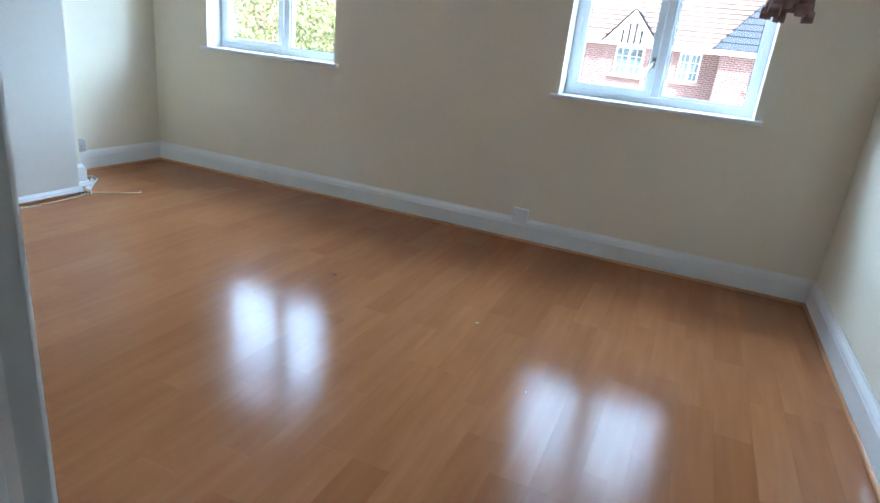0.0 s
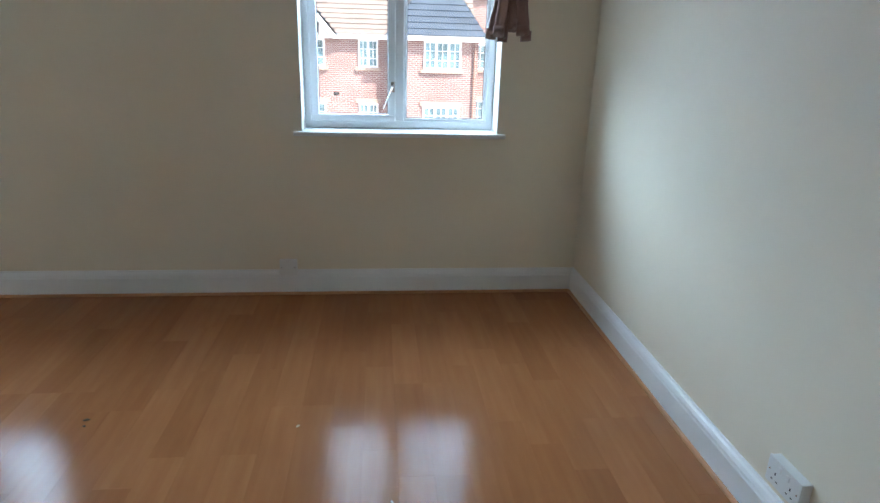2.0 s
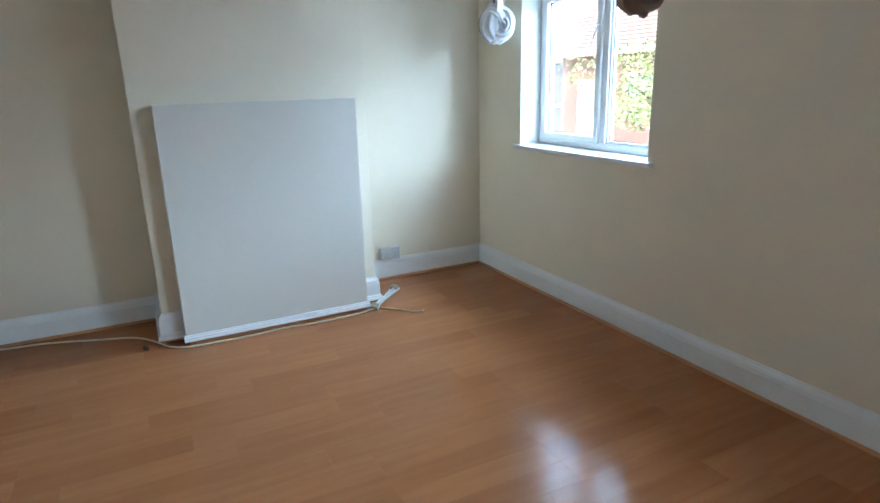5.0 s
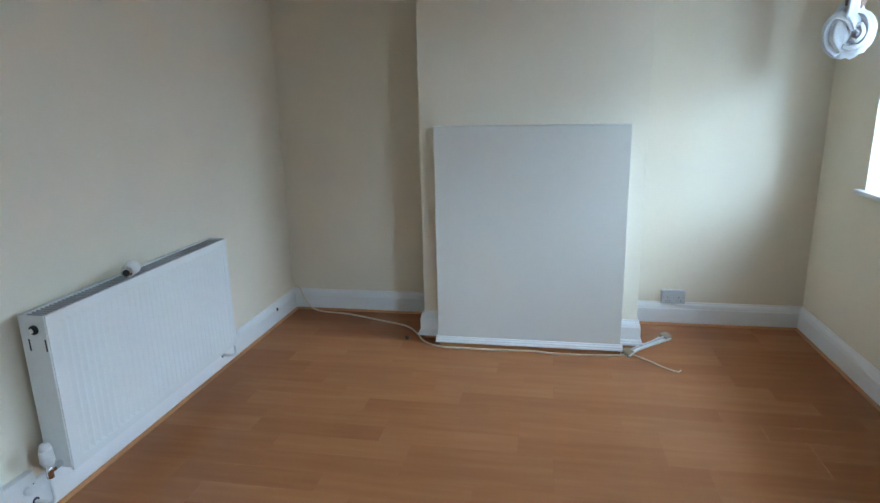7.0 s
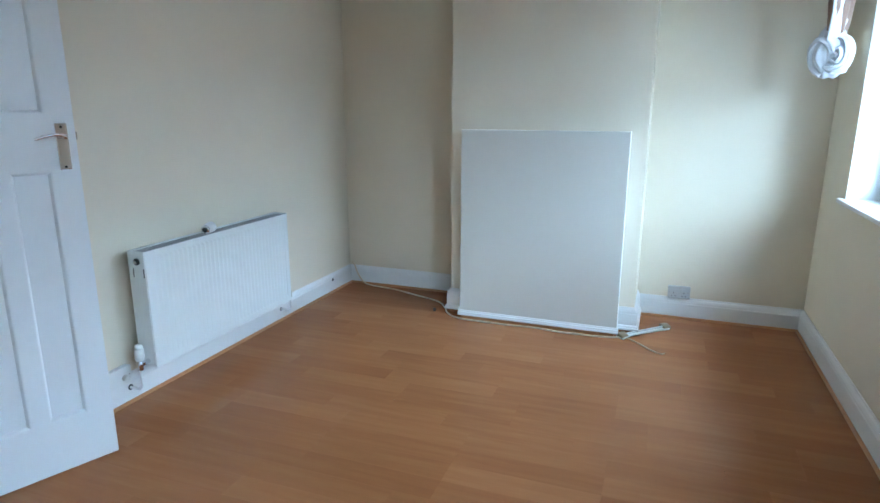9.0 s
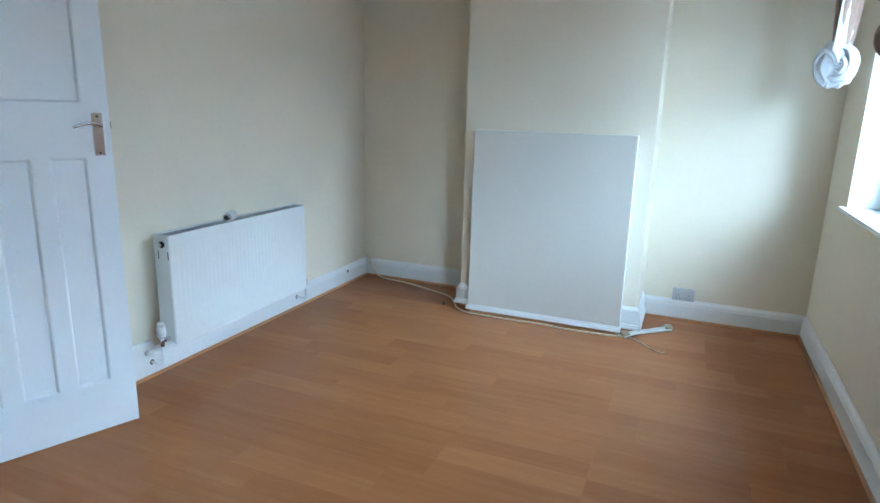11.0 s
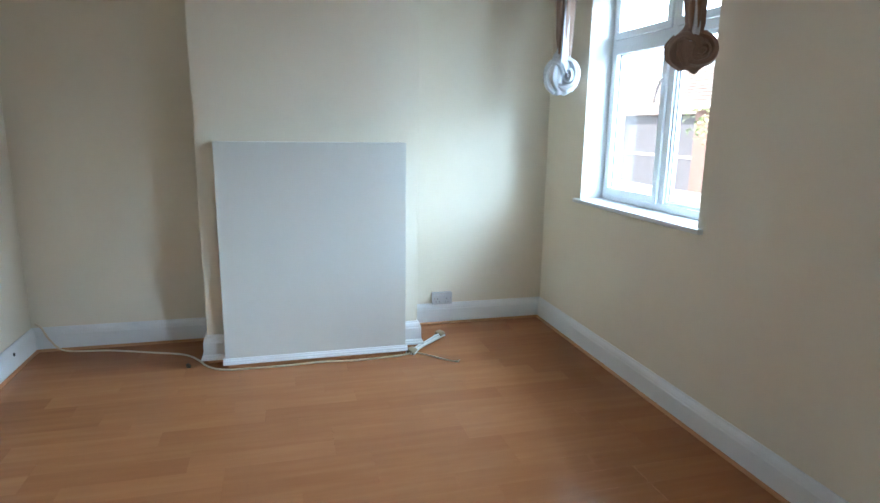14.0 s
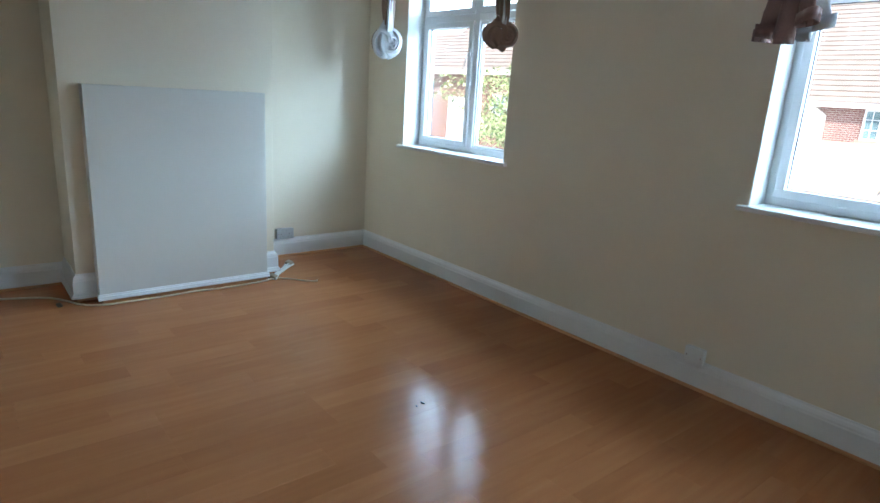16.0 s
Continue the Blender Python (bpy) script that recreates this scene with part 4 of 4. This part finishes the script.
def tree(name, x, y, base, z0, z1, r, count, label, seed, leaf=0.16):
    t = thing(name, label, "tree", loc=(x, y, base))
    rnd = random.Random(seed)
    b = bmesh.new()
    top = z1 - base
    tube(b, smooth_path(((0, 0, 0), (0.05, 0.03, (z0 - base) * 0.6), (0.0, 0.1, z0 - base), (0.1, 0, top * 0.8))), lambda u: 0.17 * (1 - 0.8 * u), 10)
    part("trunk", b, BARK, t, smooth=True)
    mid, half = (z0 + z1) / 2 - base, (z1 - z0) / 2
    lobes = []
    for i in range(14):
        a, u = rnd.uniform(0, 6.28), rnd.uniform(-0.75, 0.8)
        q = math.sqrt(1 - u * u) * rnd.uniform(0.35, 0.75)
        lobes.append((Vector((math.cos(a) * q * r, math.sin(a) * q * r, mid + u * half)), rnd.uniform(0.32, 0.5)))
    for c, k in lobes[:7]:
        b = bmesh.new()
        tube(b, smooth_path(((0, 0, z0 - base), tuple(c * 0.5 + Vector((0, 0, (z0 - base) * 0.5))), tuple(c))), lambda u: 0.06 * (1 - 0.8 * u), 6)
        part("limb", b, BARK, t, smooth=True)
    verts, faces = [], []
    for i in range(count):
        c, k = lobes[rnd.randrange(14)]
        d = Vector((rnd.gauss(0, 1), rnd.gauss(0, 1), rnd.gauss(0, 1))).normalized() * (rnd.uniform(0.45, 1.08) * k)
        p = c + Vector((d.x * r, d.y * r, d.z * half * 1.1))
        m = Euler((rnd.uniform(-1, 1), rnd.uniform(-1, 1), rnd.uniform(0, 6.28))).to_matrix()
        s = leaf * rnd.uniform(0.6, 1.3)
        k0 = len(verts)
        verts += [p + m @ Vector(q) * s for q in ((-0.6, 0, 0), (0, -0.32, 0.06), (0.6, 0, 0), (0, 0.32, 0.06))]
        faces.append((k0, k0 + 1, k0 + 2, k0 + 3))
    me = bpy.data.meshes.new("crown")
    me.from_pydata(verts, [], faces)
    me.materials.append(LEAF)
    ob = new("crown", me)
    ob.parent = t
    return t


tree("garden_tree", -12.1, 16.8, GROUND, -0.15, 2.3, 3.7, 11000, "sunlit leafy green tree across the way", 5, 0.12)
tree("far_tree", -37.0, 42.0, GROUND, 2.0, 10.5, 3.6, 2600, "tall dark tree behind the houses", 6, 0.45)
tree("far_tree", -46.0, 46.0, GROUND, 2.0, 9.5, 4.0, 2600, "broad tree behind the houses", 7, 0.45)

# ---- laminate strips ----
PW, PL = 0.128, 0.62
strip_meshes = {}


def strip_mesh(w, l):
    """One strip with eased upper edges, shared by all strips of its size."""
    key = (round(w, 3), round(l, 3))
    if key not in strip_meshes:
        g, c = 0.0001, 0.0002
        lo = [(-w / 2 + g, -l / 2 + g), (w / 2 - g, -l / 2 + g), (w / 2 - g, l / 2 - g), (-w / 2 + g, l / 2 - g)]
        hi = [(-w / 2 + g + c, -l / 2 + g + c), (w / 2 - g - c, -l / 2 + g + c), (w / 2 - g - c, l / 2 - g - c), (-w / 2 + g + c, l / 2 - g - c)]
        me = bpy.data.meshes.new("strip")
        me.from_pydata([(x, y, -0.008) for x, y in lo] + [(x, y, -0.0002) for x, y in lo] + [(x, y, 0) for x, y in hi], [],
                       [(i, (i + 1) % 4, 4 + (i + 1) % 4, 4 + i) for i in range(4)] + [(4 + i, 4 + (i + 1) % 4, 8 + (i + 1) % 4, 8 + i) for i in range(4)] + [(8, 9, 10, 11)])
        me.materials.append(LAMINATE)
        strip_meshes[key] = me
    return strip_meshes[key]


rnd = random.Random(11)
x = W
while x < E - 0.005:
    w = min(PW, E - x)
    y = S - 0.12 - rnd.choice((0.0, 0.155, 0.31, 0.465))
    while y < N - 0.005:
        y0, y1 = max(y, S - 0.12), min(y + PL, N)
        if y1 - y0 > 0.02:
            s = new("laminate_strip", strip_mesh(w, y1 - y0))
            s.parent = floor
            s.location = (x + w / 2, (y0 + y1) / 2, 0)
        y += PL
    x += PW
